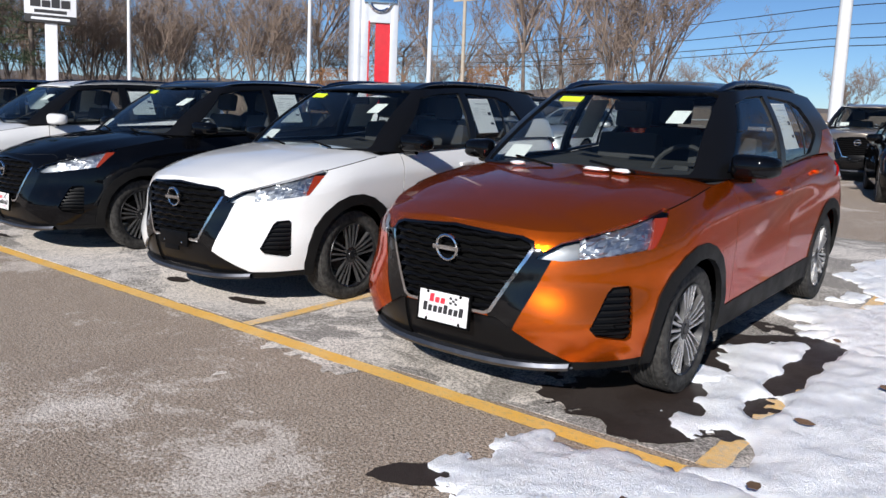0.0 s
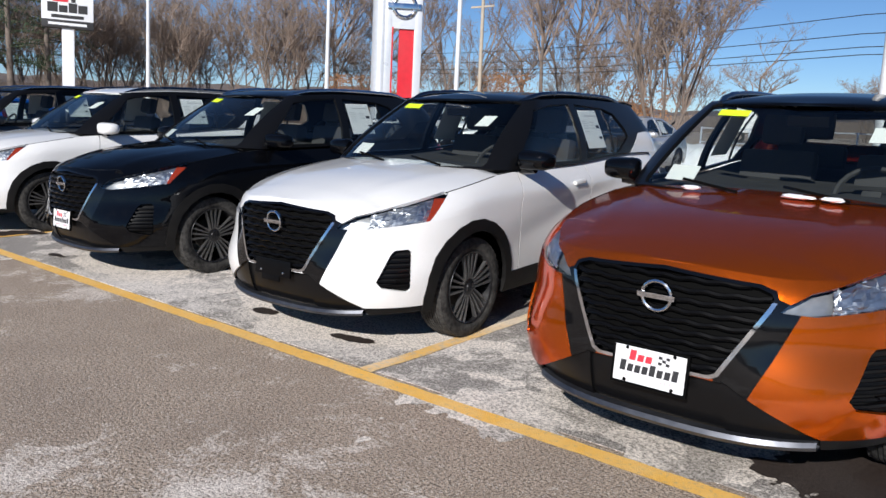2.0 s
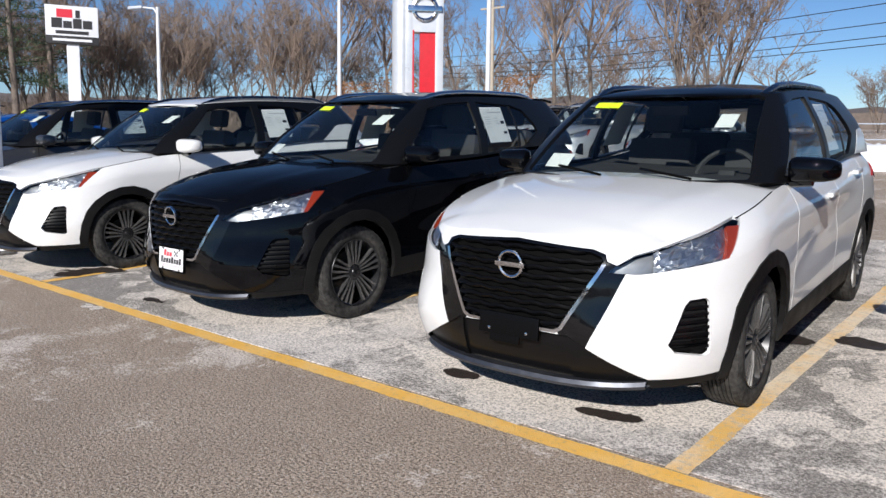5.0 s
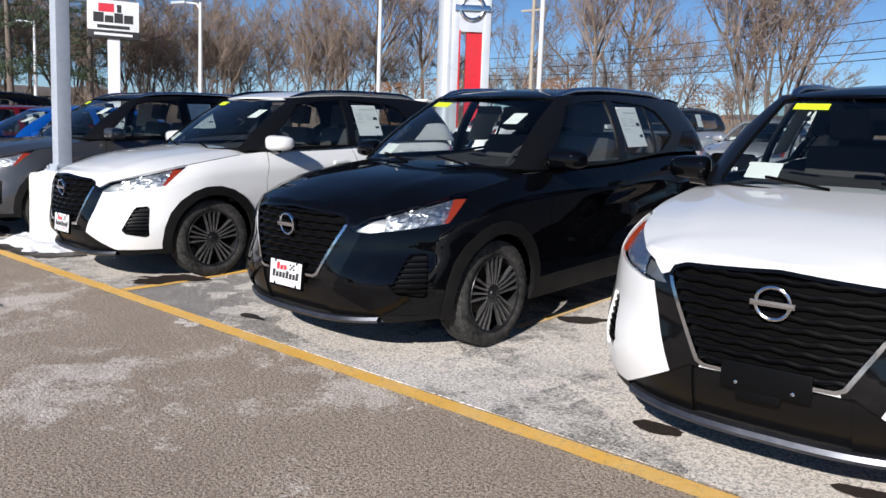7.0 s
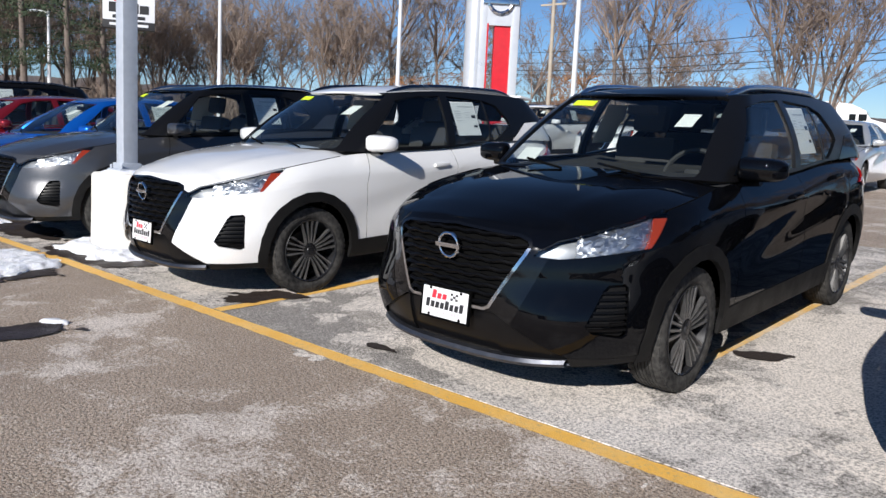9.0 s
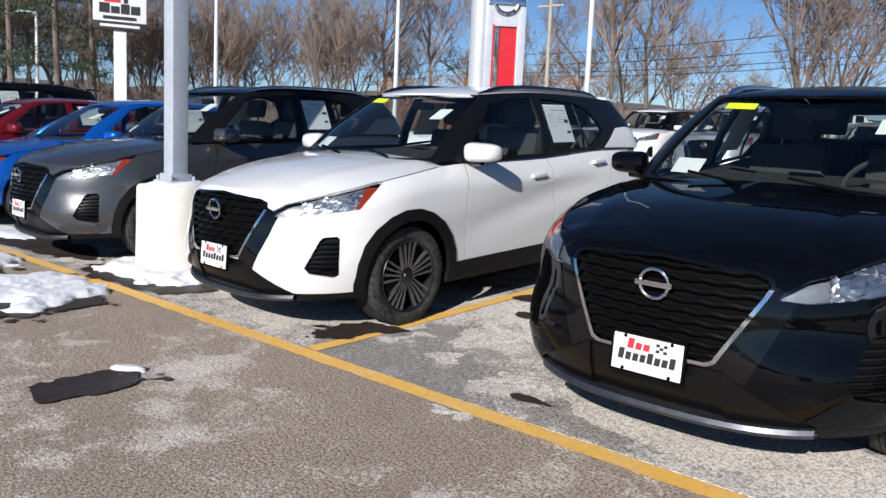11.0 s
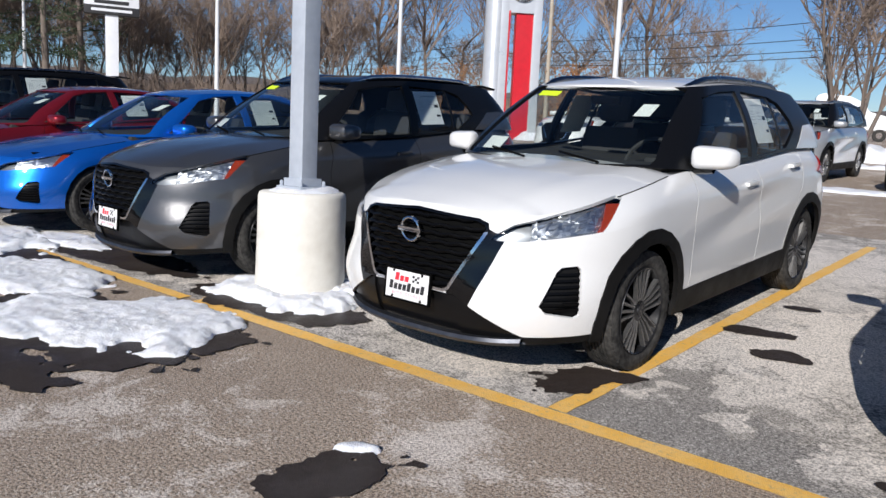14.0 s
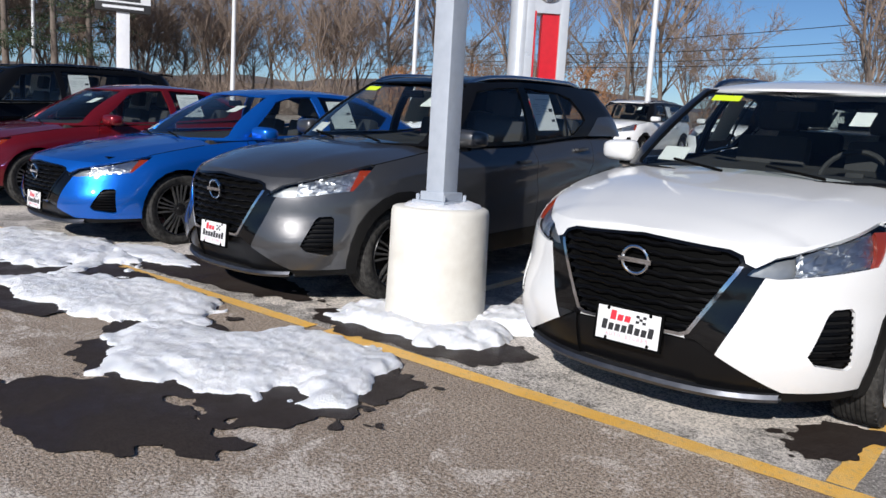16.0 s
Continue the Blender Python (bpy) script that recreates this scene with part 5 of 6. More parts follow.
for sx in (-0.105, 0.105):
    for sy in (-0.105, 0.105):
        bm = bmesh.new()
        lathe(bm, [(0.0, 0.815), (0.012, 0.81), (0.012, 0.77)], 6, 'z', Matrix.Translation((sx, sy, 0)))
        part("bolt", bm, GALV, drum)
bm = bmesh.new()
box(bm, (-0.2, -0.9, 8.0), (0.2, -0.1, 8.12), None, 0.03)
part("lamp_head", bm, GALV, drum)
cap = snow_patch(-12.235, 3.69, 0.25, 0.25, 0.03, 0, 71, 0.16, "thin snow on top of the concrete drum")
cap.location.z = 0.728

# ---- far poles ----
def pole(x, y, h, r0, r1, label, head=0.0, material=None, turn=0):
    p = thing("lamp_post" if head else "flag_pole", label, "lamp post" if head else "pole", "far poles", pose(x, y, 0) @ LEANING @ pose(0, 0, 0, 0, 0, turn))
    bm = bmesh.new()
    tube(bm, [(0, 0, 0), (0, 0, h * 0.5), (0, 0, h)], [r0, (r0 + r1) / 2, r1], 12)
    part("post", bm, material or WHITE_STEEL, p, "tapered steel post", 50)
    bm = bmesh.new()
    lathe(bm, [(r0 * 1.9, 0.0), (r0 * 1.9, 0.1), (r0 * 1.3, 0.16), (r0, 0.3)], 12, 'z')
    part("foot", bm, material or WHITE_STEEL, p)
    if head:
        bm = bmesh.new()
        tube(bm, [(0, 0, h - 0.4), (-head * 0.25, 0, h - 0.05), (-head, 0, h + 0.05)], 0.05, 8)
        part("arm", bm, material or WHITE_STEEL, p)
        bm = bmesh.new()
        box(bm, (-head - 0.9, -0.16, h - 0.03), (-head + 0.05, 0.16, h + 0.12), None, 0.04)
        part("lamp_head", bm, GALV, p, "flat grey lamp head")
    return p


pole(-43.1, 24.3, 7.6, 0.13, 0.09, "white street lamp post with an arm", 1.0, turn=20)
pole(-70.5, 26.3, 8.6, 0.16, 0.1, "white street lamp post with an arm", 1.2, turn=20)
pole(-42.1, 37.1, 14, 0.16, 0.1, "tall white tapered pole")
pole(-20.4, 24.3, 13, 0.10, 0.07, "tall white flag pole")
pole(-5.6, 25.7, 11, 0.20, 0.15, "pale tapered steel pole")
for x, y in ((-8.5, 62), (-5, 74), (-1, 80), (-14, 90)):
    pole(x, y, 9, 0.12, 0.1, "pale pole beyond the road")

# ---- the tall pylon sign ----
PYLON_SILVER = grained("pylon_silver", (0.60, 0.62, 0.64), (0.52, 0.54, 0.57), 3, 0.35, 0.35, 0.0)
PYLON_RED = grained("pylon_red", (0.55, 0.01, 0.02), (0.45, 0.008, 0.016), 4, 0.4, 0.0, 0.0)
pyl = thing("pylon_sign", "tall silver pylon sign with a red panel", "sign", "", pose(-27.3, 28.2, 0) @ LEANING @ pose(0, 0, 0, 0, 0, 44))
bm = bmesh.new()
lathe(bm, [(0.48, -0.3), (0.48, 9.5)], 36, 'z', Matrix.Translation((-0.74, 0.35, 0)))
part("column", bm, PYLON_SILVER, pyl, "rounded silver column", 50)
bm = bmesh.new()
box(bm, (-0.62, -0.11, -0.3), (-0.27, 0.62, 9.5), None, 0.02)
box(bm, (0.80, -0.11, -0.3), (1.18, 0.62, 9.5), None, 0.05)
box(bm, (-0.30, -0.11, 5.55), (0.85, 0.62, 9.5))
part("face", bm, PYLON_SILVER, pyl, "flat silver face")
bm = bmesh.new()
box(bm, (0.08, 0.0, -0.3), (0.80, 0.5, 5.545))
part("red_panel", bm, PYLON_RED, pyl, "glossy red panel", 0)
bm = bmesh.new()
box(bm, (-0.269, -0.125, -0.3), (-0.20, 0.5, 5.62))
part("red_edge", bm, PYLON_RED, pyl, "narrow red edge", 0)
bm = bmesh.new()
lathe(bm, [(0.62, -0.03), (0.62, 0.05), (0.52, 0.08), (0.44, 0.05), (0.44, -0.03)], 40, 'z', pose(0.3, -0.13, 6.6, 90), True)
box(bm, (-0.5, -0.23, 6.47), (1.1, -0.12, 6.73), None, 0.02)
part("badge", bm, CHROME, pyl, "chrome ring badge with a plain bar")

# ---- dealer's sign on a post ----
SIGN_WHITE = grained("sign_white", (0.76, 0.77, 0.80), (0.68, 0.69, 0.72), 3, 0.5, 0.0, 0.0)
sg = thing("dealer_sign", "white rectangular sign on a white post", "sign", "", pose(-60.9, 28.1, 0) @ LEANING @ pose(0, 0, 0, 0, 0, 62))
bm = bmesh.new()
box(bm, (-0.42, -0.2, 0), (0.42, 0.2, 7.4), None, 0.03)
part("post", bm, SIGN_WHITE, sg, "square white post")
bm = bmesh.new()
box(bm, (-1.75, -0.35, 6.9), (1.75, 0.35, 9.6), None, 0.03)
part("panel", bm, SIGN_WHITE, sg, "white panel")
bm = bmesh.new()
box(bm, (-1.76, -0.37, 6.88), (1.76, 0.37, 7.45), None, 0.02)
part("strip", bm, INK, sg, "black bottom strip")
for x0, x1, z0, z1, mt in ((-1.0, 0.05, 8.75, 9.35, PLATE_RED), (0.25, 0.55, 8.75, 9.3, INK), (-1.35, -0.65, 8.0, 8.7, INK), (-0.58, 0.0, 8.0, 8.5, INK), (0.07, 0.65, 8.0, 8.7, INK), (0.72, 1.35, 8.0, 8.6, INK), (-1.1, 1.1, 7.58, 7.82, INK)):
    bm = bmesh.new()
    box(bm, (x0, -0.366, z0), (x1, -0.352, z1))
    part("name_bar", bm, mt, sg, "", 0)
bm = bmesh.new()
box(bm, (-1.3, -0.385, 7.07), (1.3, -0.372, 7.25))
part("name_bar", bm, SIGN_WHITE, sg, "", 0)

# ---- trees ----
BARK = grained("grey_brown_bark", (0.10, 0.08, 0.066), (0.19, 0.155, 0.13), 5, 0.9, bump=0.6, dist=0.03)
TWIG = grained("brown_twigs", (0.175, 0.13, 0.10), (0.28, 0.215, 0.175), 2, 0.9, bump=0.0)
DRY_LEAF = grained("dry_oak_leaves", (0.24, 0.11, 0.045), (0.34, 0.18, 0.09), 3, 0.85, bump=0.0)
NEEDLE = grained("pine_needles", (0.022, 0.040, 0.018), (0.05, 0.075, 0.035), 3, 0.8, bump=0.0)


def twig_mesh(seed, height, spread, trunks, lift_up, depth, twigs, lean=0.0):
    """Grows a bare tree. Returns the trunk's bmesh and that of the limbs and twigs."""
    rnd = random.Random(seed)
    tb, cb = bmesh.new(), bmesh.new()

    def ribbon(bm, a, b, w):
        d = (b - a).normalized()
        s = d.orthogonal().normalized()
        s.rotate(Matrix.Rotation(rnd.uniform(0, 6.28), 3, d))
        t = d.cross(s)
        v = [bm.verts.new(a + s * w), bm.verts.new(a - s * w * 0.5 + t * w * 0.87), bm.verts.new(a - s * w * 0.5 - t * w * 0.87), bm.verts.new(b)]
        for i, j in ((0, 1), (1, 2), (2, 0)):
            bm.faces.new((v[i], v[j], v[3]))

    def grow(p, d, length, r, level):
        steps = 4 if level < 2 else 3
        pts, rad = [p.copy()], [r]
        q, dd = p.copy(), d.copy()
        for i in range(steps):
            dd = (dd + Vector((rnd.uniform(-1, 1), rnd.uniform(-1, 1), rnd.uniform(-0.3, 1) * lift_up)) * (0.09 if level == 0 else 0.17)).normalized()
            q = q + dd * length / steps
            pts.append(q.copy())
            rad.append(r * (1 - 0.55 * (i + 1) / steps))
        tube(tb if level == 0 else cb, pts, rad, 7 if level == 0 else (5 if level == 1 else 3), False)
        if level >= depth:
            for _ in range(twigs):
                k = rnd.uniform(0.15, 1)
                i = min(int(k * steps), steps - 1)
                a = pts[i].lerp(pts[i + 1], k * steps - i)
                e = (dd + Vector((rnd.gauss(0, 1), rnd.gauss(0, 1), rnd.gauss(0.25, 0.8))) * 1.1).normalized()
                b = a + e * length * rnd.uniform(0.3, 0.75)
                ribbon(cb, a, b, 0.019)
            return
        kids = rnd.randint(4, 6) if level == 0 else rnd.randint(3, 5)
        for c in range(kids):
            k = rnd.uniform(0.35 if level == 0 else 0.25, 1.0)
            i = min(int(k * steps), steps - 1)
            a = pts[i].lerp(pts[i + 1], k * steps - i)
            az = rnd.uniform(0, 6.28)
            out = Vector((math.cos(az), math.sin(az), 0))
            e = (dd * (1.0 - spread * 0.3) + out * spread + Vector((0, 0, lift_up * 0.38))).normalized()
            grow(a, e, length * rnd.uniform(0.48, 0.72), max(r * rnd.uniform(0.42, 0.60), 0.014), level + 1)

    for k in range(trunks):
        az = 6.28 * k / trunks + rnd.uniform(-0.4, 0.4)
        d = Vector((math.cos(az), math.sin(az), 0)) * (0.0 if trunks == 1 else 0.38) + Vector((lean, 0, 1))
        grow(Vector((0.2 * math.cos(az), 0.2 * math.sin(az), -0.1)) * (trunks > 1), d.normalized(), height * 0.55, height * (0.0150 if trunks == 1 else 0.0095), 0)
    return tb, cb


def bare_tree(seed, height, spread, trunks, lift_up, depth, twigs, label, lean=0.0):
    t = thing("tree", label, "tree", "bare trees")
    tb, cb = twig_mesh(seed, height, spread, trunks, lift_up, depth, twigs, lean)
    part("trunk", tb, BARK, t, "furrowed grey-brown bark", 60)
    part("crown", cb, TWIG, t, "bare brown twigs", 0)
    return t


def leaf_bush(seed, height, width, count, material, label, name="bush"):
    rnd = random.Random(seed)
    t = thing(name, label, "bush" if name == "bush" else "tree", "leafy shrubs")
    tb, cb = twig_mesh(seed, height, 0.8, 3, 0.5, 2, 3)
    part("trunk", tb, BARK, t, "thin brown stems", 60)
    for _ in range(count):
        p = Vector((rnd.gauss(0, 0.42), rnd.gauss(0, 0.42), rnd.uniform(-1, 1) * 0.5))
        if p.length > 1.1 or noise.noise(p * 2.4 + Vector((seed, 0, 0))) < -0.12:
            continue
        c = Vector((p.x * width, p.y * width, height * (0.55 + p.z * 0.85)))
        m = Euler((rnd.uniform(0, 6.28), rnd.uniform(0, 6.28), 0)).to_matrix()
        s = rnd.uniform(0.05, 0.11)
        v = [cb.verts.new(c + m @ Vector(q) * s) for q in ((-1, 0, 0), (0, -0.6, 0.1), (1, 0, 0), (0, 0.6, 0.1))]
        cb.faces.new(v)
    part("crown", cb, material, t, "dry russet leaves", 0)
    return t


def pine(seed, height):
    rnd = random.Random(seed)
    t = thing("pine_tree", "tall dark green pine with ragged branches", "tree", "pines")
    bm = bmesh.new()
    tube(bm, [(0, 0, 0), (0.1, 0, height * 0.5), (0, 0.1, height)], [0.32, 0.2, 0.03], 8)
    part("trunk", bm, BARK, t, "straight dark trunk", 60)
    bm = bmesh.new()
    for k in range(70):
        z = height * rnd.uniform(0.22, 1.0)
        az = rnd.uniform(0, 6.28)
        ln = (1.05 - z / height) * height * 0.26 * rnd.uniform(0.5, 1.2) + 0.5
        d = Vector((math.cos(az), math.sin(az), rnd.uniform(-0.12, 0.22)))
        tube(bm, [(0, 0, z), Vector((0, 0, z)) + d * ln], [0.05, 0.01], 3, False)
        for _ in range(46):
            c = Vector((0, 0, z)) + d * ln * rnd.uniform(0.25, 1.05) + Vector((rnd.gauss(0, 0.28), rnd.gauss(0, 0.28), rnd.gauss(0.08, 0.12)))
            m = Euler((rnd.uniform(0, 6.28), rnd.uniform(0, 6.28), rnd.uniform(0, 6.28))).to_matrix()
            s = rnd.uniform(0.10, 0.24)
            bm.faces.new([bm.verts.new(c + m @ Vector(q) * s) for q in ((-1, 0, 0), (0.2, 0.35, 0), (1, 0, 0.2))])
    part("crown", bm, NEEDLE, t, "dark green needles", 0)
    return t


EYE_AT = Vector((-5.13, 0.16, 0))   # a place on the walk from which the wood's bearings are counted


def bearing(deg, dist):
    """A place by its bearing left of +y and its distance."""
    return EYE_AT.x - dist * math.sin(radians(deg)), EYE_AT.y + dist * math.cos(radians(deg))


kinds = [
    bare_tree(11, 17, 0.75, 1, 0.9, 4, 4, "tall bare broadleaf tree with forked trunk"),
    bare_tree(12, 15, 0.95, 1, 0.6, 4, 4, "bare spreading broadleaf tree"),
    bare_tree(13, 12, 0.62, 6, 0.9, 3, 11, "bare many-stemmed tree with a fan of twigs"),
    bare_tree(14, 11, 0.85, 4, 0.6, 3, 11, "bare bushy tree with dense brown twigs"),
    bare_tree(15, 17, 0.6, 2, 0.8, 4, 4, "tall bare tree with leaning twin trunks", 0.12),
]
used = [False] * len(kinds)


def plant(i, deg, dist, size, turn):
    x, y = bearing(deg, dist)
    m = pose(x, y, 0, 0, 0, turn)
    if not used[i]:
        used[i] = True
        kinds[i].matrix_world = m @ Matrix.Scale(size, 4)
        return kinds[i]
    c = copy_thing(kinds[i], m)
    c.scale = (size, size, size)
    return c


WOOD = (
    # kind, bearing, distance, size, turn
    (2, 17.0, 31, 0.72, 10), (3, 24.5, 70, 1.0, 40), (0, 26.8, 72, 1.0, 80), (0, 29.4, 66, 0.9, 200), (4, 28.0, 76, 0.9, 20), (1, 31.5, 84, 0.95, 150), (4, 36.5, 80, 1.0, 0),
    (0, 42.0, 86, 1.0, 77), (1, 39.5, 90, 1.0, 10), (0, 45.2, 82, 1.05, 100), (4, 47.0, 88, 1.0, 10), (2, 49.5, 80, 1.15, 60), (3, 51.8, 84, 1.1, 130), (3, 54.5, 86, 1.05, 33), (2, 57.0, 84, 1.1, 70), (3, 59.5, 88, 1.05, 10),
    (2, 62.0, 86, 1.15, 15), (3, 64.0, 84, 1.3, 65), (1, 14.6, 73, 0.72, 10), (3, 9.0, 120, 0.9, 5), (0, 3.5, 80, 0.75, 15), (3, 0.0, 95, 0.9, 60), (4, 66.0, 90, 1.1, 220), (1, 68.5, 88, 1.1, 40), (2, 71.0, 86, 1.3, 70), (0, 74.0, 92, 1.0, 20),
    (0, 53.0, 100, 1.0, 99), (4, 56.0, 104, 1.0, 120), (3, 69.5, 96, 1.2, 50), (1, 78.0, 92, 1.0, 0), (2, 83.0, 90, 1.3, 12), (3, 47.8, 102, 1.3, 66), (3, 43.5, 105, 1.2, 15), (3, 34.0, 100, 1.0, 25), (2, 61.0, 104, 1.15, 85), (2, 66.5, 105, 1.2, 45),
    # the twelve at minus bearings are unseen, added to darken reflections in the cars
    (3, -6.0, 62, 1.2, 20), (2, -14.0, 58, 1.3, 80), (0, -20.0, 60, 1.0, 140), (3, -26.0, 56, 1.3, 10), (2, -33.0, 60, 1.3, 200), (3, -41.0, 58, 1.3, 70), (1, -48.0, 62, 1.1, 30), (3, -56.0, 58, 1.3, 110), (2, -64.0, 60, 1.3, 50), (3, -73.0, 60, 1.3, 160), (0, -82.0, 62, 1.1, 15), (3, -91.0, 60, 1.3, 90),
    (3, 38.0, 108, 1.0, 200), (3, 29.0, 105, 1.0, 140), (2, 73.0, 104, 1.4, 5), (3, 76.5, 100, 1.3, 95), (2, 80.0, 100, 1.3, 140), (3, 58.0, 110, 1.3, 190), (3, 20.0, 110, 0.9, 30), (2, 5.5, 120, 0.9, 30),
)
for row in WOOD:
    plant(*row)
p1 = pine(31, 19)
p1.matrix_world = pose(*bearing(67.0, 70), 0)
for dg, ds, tn in ((69.6, 72, 90), (72.5, 74, 200), (77, 80, 30), (75, 76, 140), (64.9, 78, 60), (71.2, 80, 10)):
    copy_thing(p1, pose(*bearing(dg, ds), 0, 0, 0, tn))
b1 = leaf_bush(41, 5.5, 3.2, 5200, DRY_LEAF, "shrub with dry russet oak leaves")
b1.matrix_world = pose(*bearing(32.0, 66), 0)
for dg, ds, tn in ((40.5, 70, 100), (22.5, 72, 50), (44.5, 80, 10)):
    copy_thing(b1, pose(*bearing(dg, ds), 0, 0, 0, tn))


# undergrowth: a deep belt of thin stems in front of a wooded rise
def thicket():
    rnd = random.Random(77)
    bm = bmesh.new()
    for _ in range(60000):
        dg = rnd.uniform(22, 86)
        if dg < 47 and rnd.random() < 0.55:
            continue
        ds = rnd.uniform(78, 118)
        x, y = bearing(dg, ds)
        h = rnd.uniform(1.2, 5.5) * (0.7 + 0.5 * noise.noise(Vector((dg * 0.35, ds * 0.03, 0))))
        if dg < 47:
            h *= 0.6
        a = Vector((x, y, rnd.uniform(0, h * 0.5)))
        b = a + Vector((rnd.gauss(0, 1.3), rnd.gauss(0, 1.3), h * rnd.uniform(0.3, 1.0)))
        w = 0.02
        bm.faces.new((bm.verts.new(a + Vector((w, w, 0))), bm.verts.new(a - Vector((w, w, 0))), bm.verts.new(b)))
    return bm


tagged(part("undergrowth", thicket(), TWIG, None, "", 0), "dense brown leafless undergrowth along the wood", "undergrowth", "", "stuff")
HILL = grained("far_woods", (0.10, 0.078, 0.066), (0.17, 0.14, 0.12), 1.2, 1.0, bump=0.0, big=0.08)
# only part lies in view; the full ring is added to darken reflections
bm = bmesh.new()
prev = None
for i in range(260):
    dg = -100 + 360 * i / 259
    x, y = bearing(dg, 190)
    h = 6.5 + 2.5 * noise.noise(Vector((dg * 0.12, 0, 3))) + 1.2 * noise.noise(Vector((dg * 1.6, 0, 1))) + 0.8 * noise.noise(Vector((dg * 6, 0, 1)))
    if dg < 24:
        h *= 0.75
    x2, y2 = bearing(dg, 240)
    col = [bm.verts.new((x, y, -1)), bm.verts.new((x, y, h * 0.8)), bm.verts.new((x2, y2, h * 1.25 + 0.9 * noise.noise(Vector((dg * 9, 2, 1)))))]
    if prev:
        for k in range(2):
            bm.faces.new((prev[k], col[k], col[k + 1], prev[k + 1]))
    prev = col
tagged(part("backdrop", bm, HILL, None, "", 0), "low wooded rise on the horizon, added all round out of view", "hill", "", "structure")

# ---- overhead wires ----
WIRE = mat("black_cable", (0.02, 0.02, 0.022), 0.6)
WOODPOLE = grained("weathered_wood_pole", (0.34, 0.29, 0.23), (0.42, 0.37, 0.30), 4, 0.85, bump=0.3, dist=0.02)
UTIL = ((-41.5, 54.0), (-9.0, 41.0), (30.0, 25.4))
for i, (x, y) in enumerate(UTIL[:1]):
    up = thing("utility_pole", "weathered wooden utility pole beside the road", "pole", "far poles", pose(x, y, 0))
    bm = bmesh.new()
    tube(bm, [(0, 0, 0), (0, 0, 6), (0, 0, 12)], [0.19, 0.165, 0.14], 12)
    part("post", bm, WOODPOLE, up, "weathered wood", 50)
    bm = bmesh.new()
    box(bm, (-1.2, -0.06, 10.6), (1.2, 0.06, 10.75))
    part("cross_arm", bm, WOODPOLE, up, "", 0)
for z, off in ((7.3, 0.0), (6.45, 0.1), (5.85, 0.2), (5.5, 0.25)):
    bm = bmesh.new()
    a, b = Vector((-95, 75.4, z + 0.6)), Vector((60, 13.4, z - 1.2))
    pts = []
    for q in range(41):
        f = q / 40
        p = a.lerp(b, f)
        p.z -= 0.9 * math.sin(math.pi * ((f * 3.6) % 1.0)) * 0.5
        pts.append(p + Vector((0, off, 0)))
    tube(bm, pts, 0.022, 5)
    w = part("cable", bm, WIRE, None, "", 40)
    tagged(w, "black overhead cable along the road", "cable", "overhead cables")


# ---- small things ----
# road tractor far off beyond the road
TRUCK_WHITE = grained("truck_white", (0.78, 0.79, 0.80), (0.70, 0.71, 0.72), 2, 0.45, bump=0.0)
truck = thing("road_tractor", "white long-nosed road tractor beyond the road", "truck", "", pose(-22.8, 71.5, RISE, 0, 0, 16))
bm = bmesh.new()
prism(bm, [(-2.9, 0.9), (2.9, 0.9), (2.9, 1.75), (2.6, 2.05), (1.05, 2.3), (0.75, 3.0), (-0.4, 3.55), (-2.4, 3.75), (-2.9, 3.5)], 2.3, pose(0, -1.15, 0, 90))
bmesh.ops.bevel(bm, geom=bm.edges[:], offset=0.08, segments=2, affect='EDGES')
part("cab", bm, TRUCK_WHITE, truck, "white sleeper cab and bonnet")
for x0, x1, z0, z1 in ((0.2, 0.8, 2.2, 2.75), (-0.5, 0.0, 2.15, 2.75), (-2.2, -1.6, 2.2, 2.6), (-2.1, -1.5, 2.95, 3.3)):
    bm = bmesh.new()
    box(bm, (x0, -1.17, z0), (x1, -1.14, z1))
    part("side_window", bm, GLOSS_BLACK, truck, "", 0)
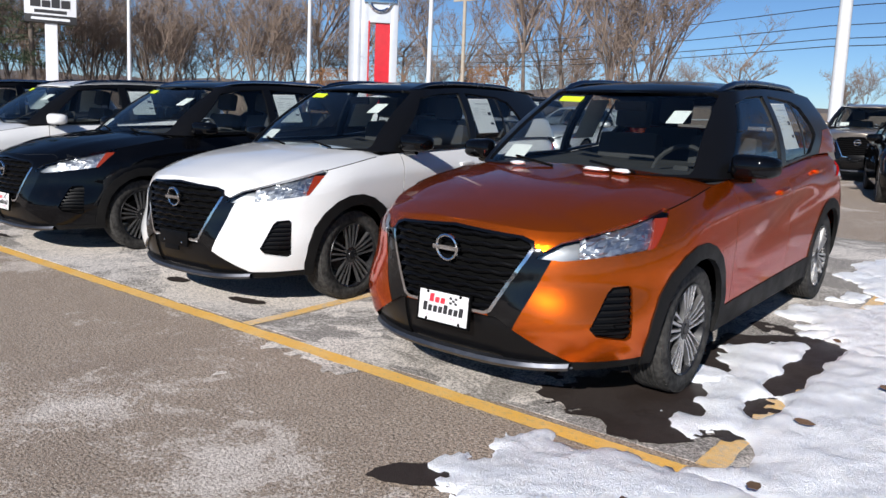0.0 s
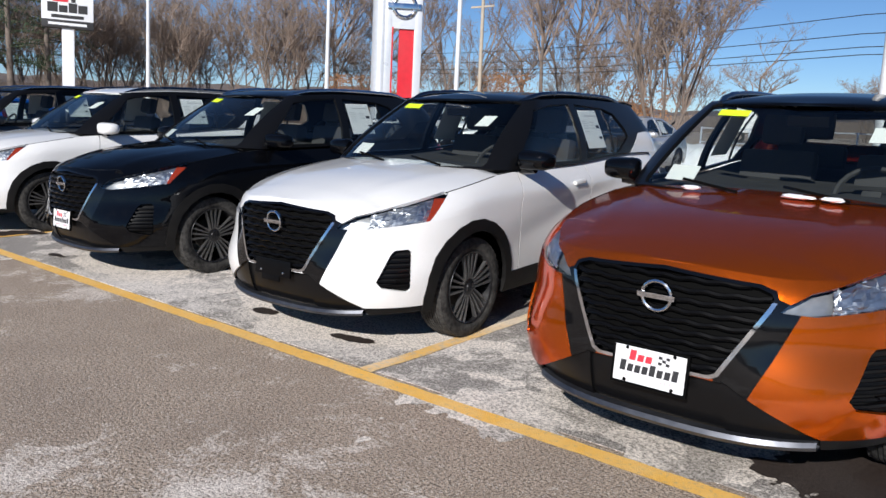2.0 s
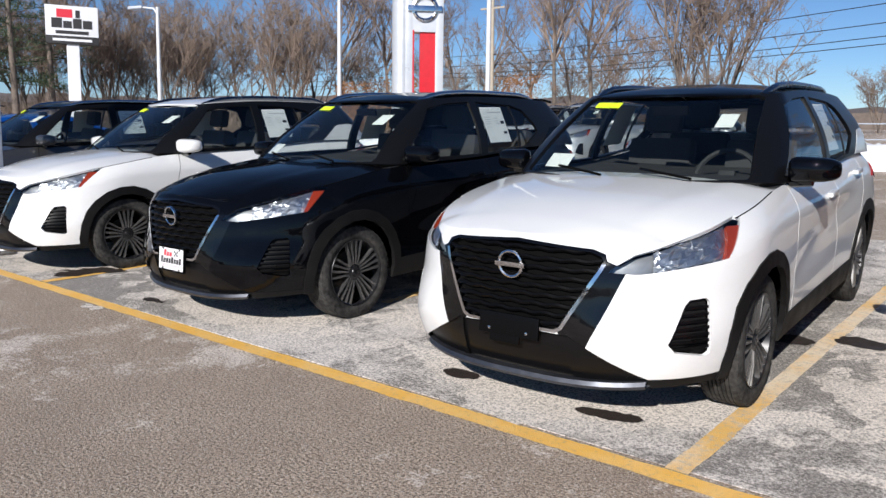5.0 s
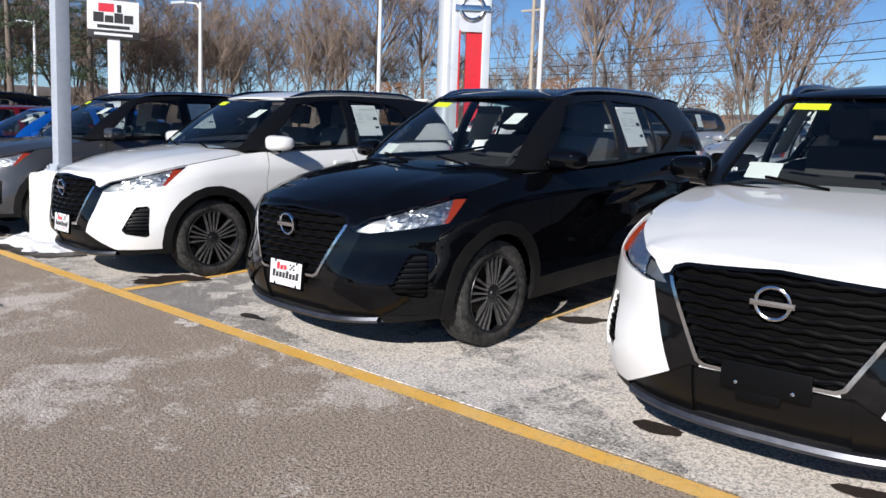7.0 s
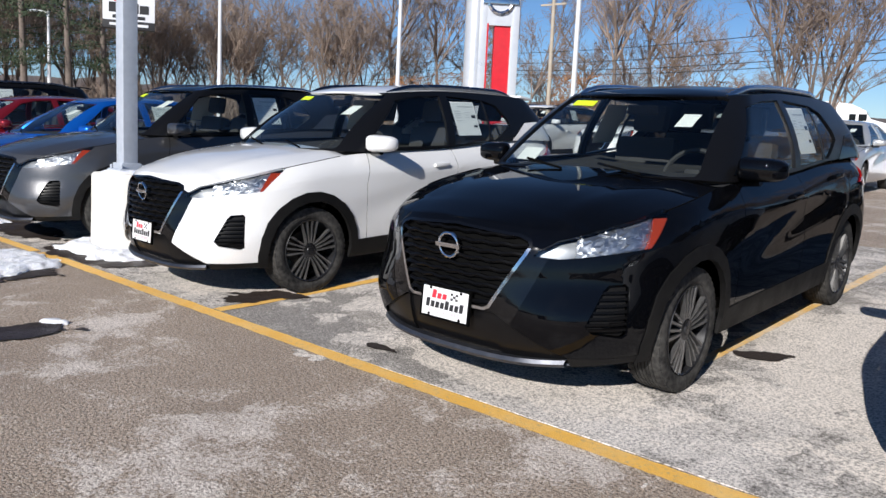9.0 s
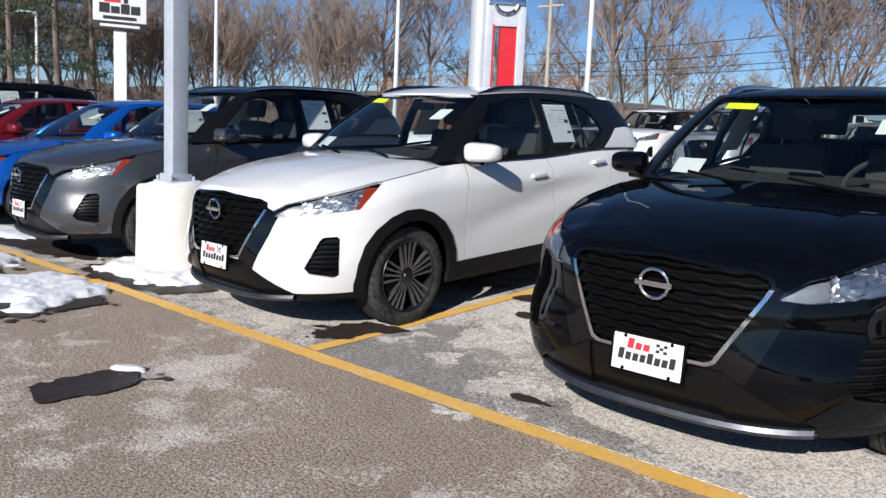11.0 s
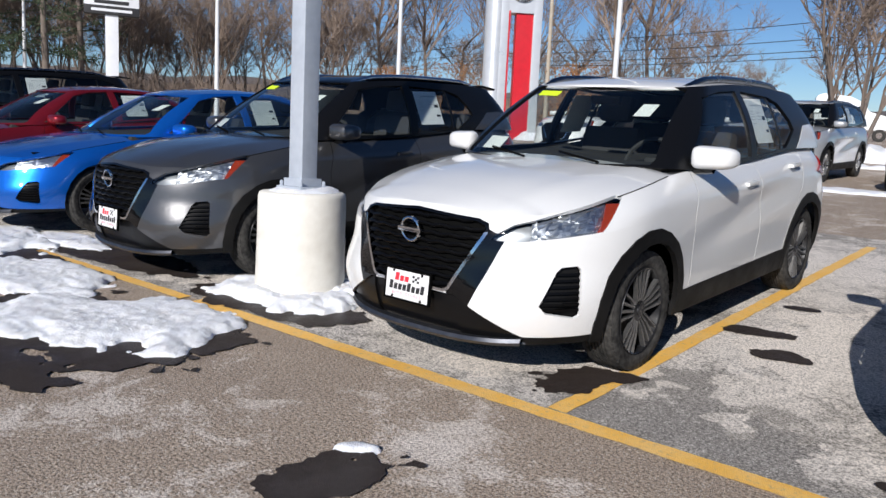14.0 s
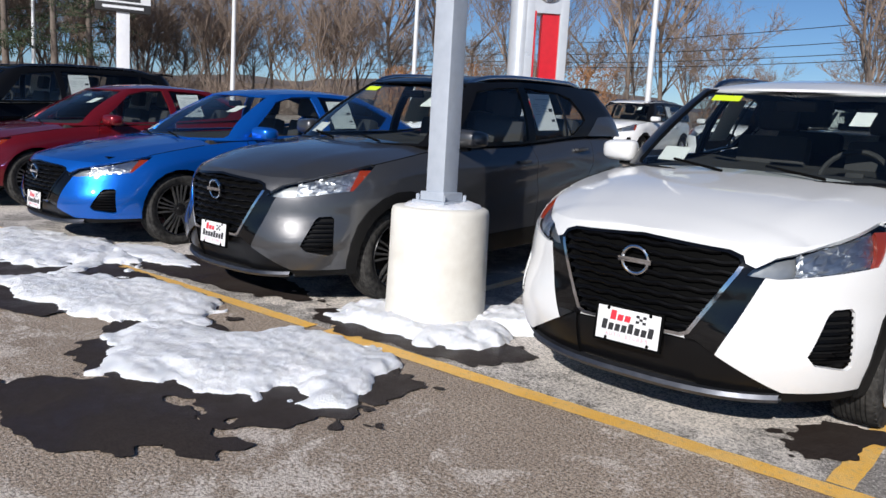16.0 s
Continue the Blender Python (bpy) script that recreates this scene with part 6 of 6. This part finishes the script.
for x in (-2.2, 2.0):
    bm = bmesh.new()
    lathe(bm, [(0.25, -1.12), (0.5, -1.12), (0.52, -1.0), (0.52, -0.85), (0.25, -0.85)], 24, 'x', Matrix.Translation((x, 0, 0.5)) @ Matrix.Rotation(radians(90), 4, 'Z'))
    part("wheel", bm, RUBBER, truck)

# snow left at the foot of the orange car's windshield
for x, w in ((-2.58, 0.05), (-2.06, 0.075), (-1.90, 0.05)):
    bm = bmesh.new()
    bmesh.ops.create_icosphere(bm, subdivisions=3, radius=1)
    for v in bm.verts:
        n = 1 + 0.35 * noise.noise(v.co * 2 + Vector((x * 5, 0, 0)))
        v.co = Vector((v.co.x * w * n, v.co.y * 0.025 * n, v.co.z * 0.012 * n))
    ob = part("snow_lump", bm, SNOW, None, "", 60)
    ob.location = orange.matrix_world @ Vector((x + 2.255, 1.09, 1.084))
    tagged(ob, "small lump of snow on the orange car's cowl", "snow", "snow lumps on cowl")

# fallen leaves on the snow
LEAF = grained("fallen_leaf_brown", (0.10, 0.055, 0.028), (0.16, 0.09, 0.05), 30, 0.85, bump=0.0)
for i, (x, y, z, a) in enumerate(((-0.75, 3.55, 0.10, 20), (-0.72, 2.75, 0.11, 80), (-1.02, 2.35, 0.10, 140), (-0.55, 4.3, 0.11, 50), (-0.95, 5.2, 0.07, 10))):
    bm = bmesh.new()
    prism(bm, [(-0.045, 0.0), (-0.02, -0.022), (0.02, -0.018), (0.05, 0.0), (0.018, 0.024), (-0.022, 0.02)], 0.002, pose(x, y, z, 12, 8, a))
    tagged(part("fallen_leaf", bm, LEAF, None, "", 0), "curled brown leaf lying on snow", "leaf", "fallen leaves")

# fence at the far edge of the car park
fence = thing("fence", "low dark rail fence beyond the snow bank", "fence", "", pose(-6, 31.0, RISE))
for i in range(9):
    bm = bmesh.new()
    tube(bm, [(-7 + 1.9 * i, 0, 0), (-7 + 1.9 * i, 0, 1.25)], 0.035, 6)
    part("post", bm, GALV, fence)
for z in (0.65, 1.2):
    bm = bmesh.new()
    tube(bm, [(-7, 0, z), (8.2, 0, z)], 0.022, 6)
    part("rail", bm, GALV, fence)
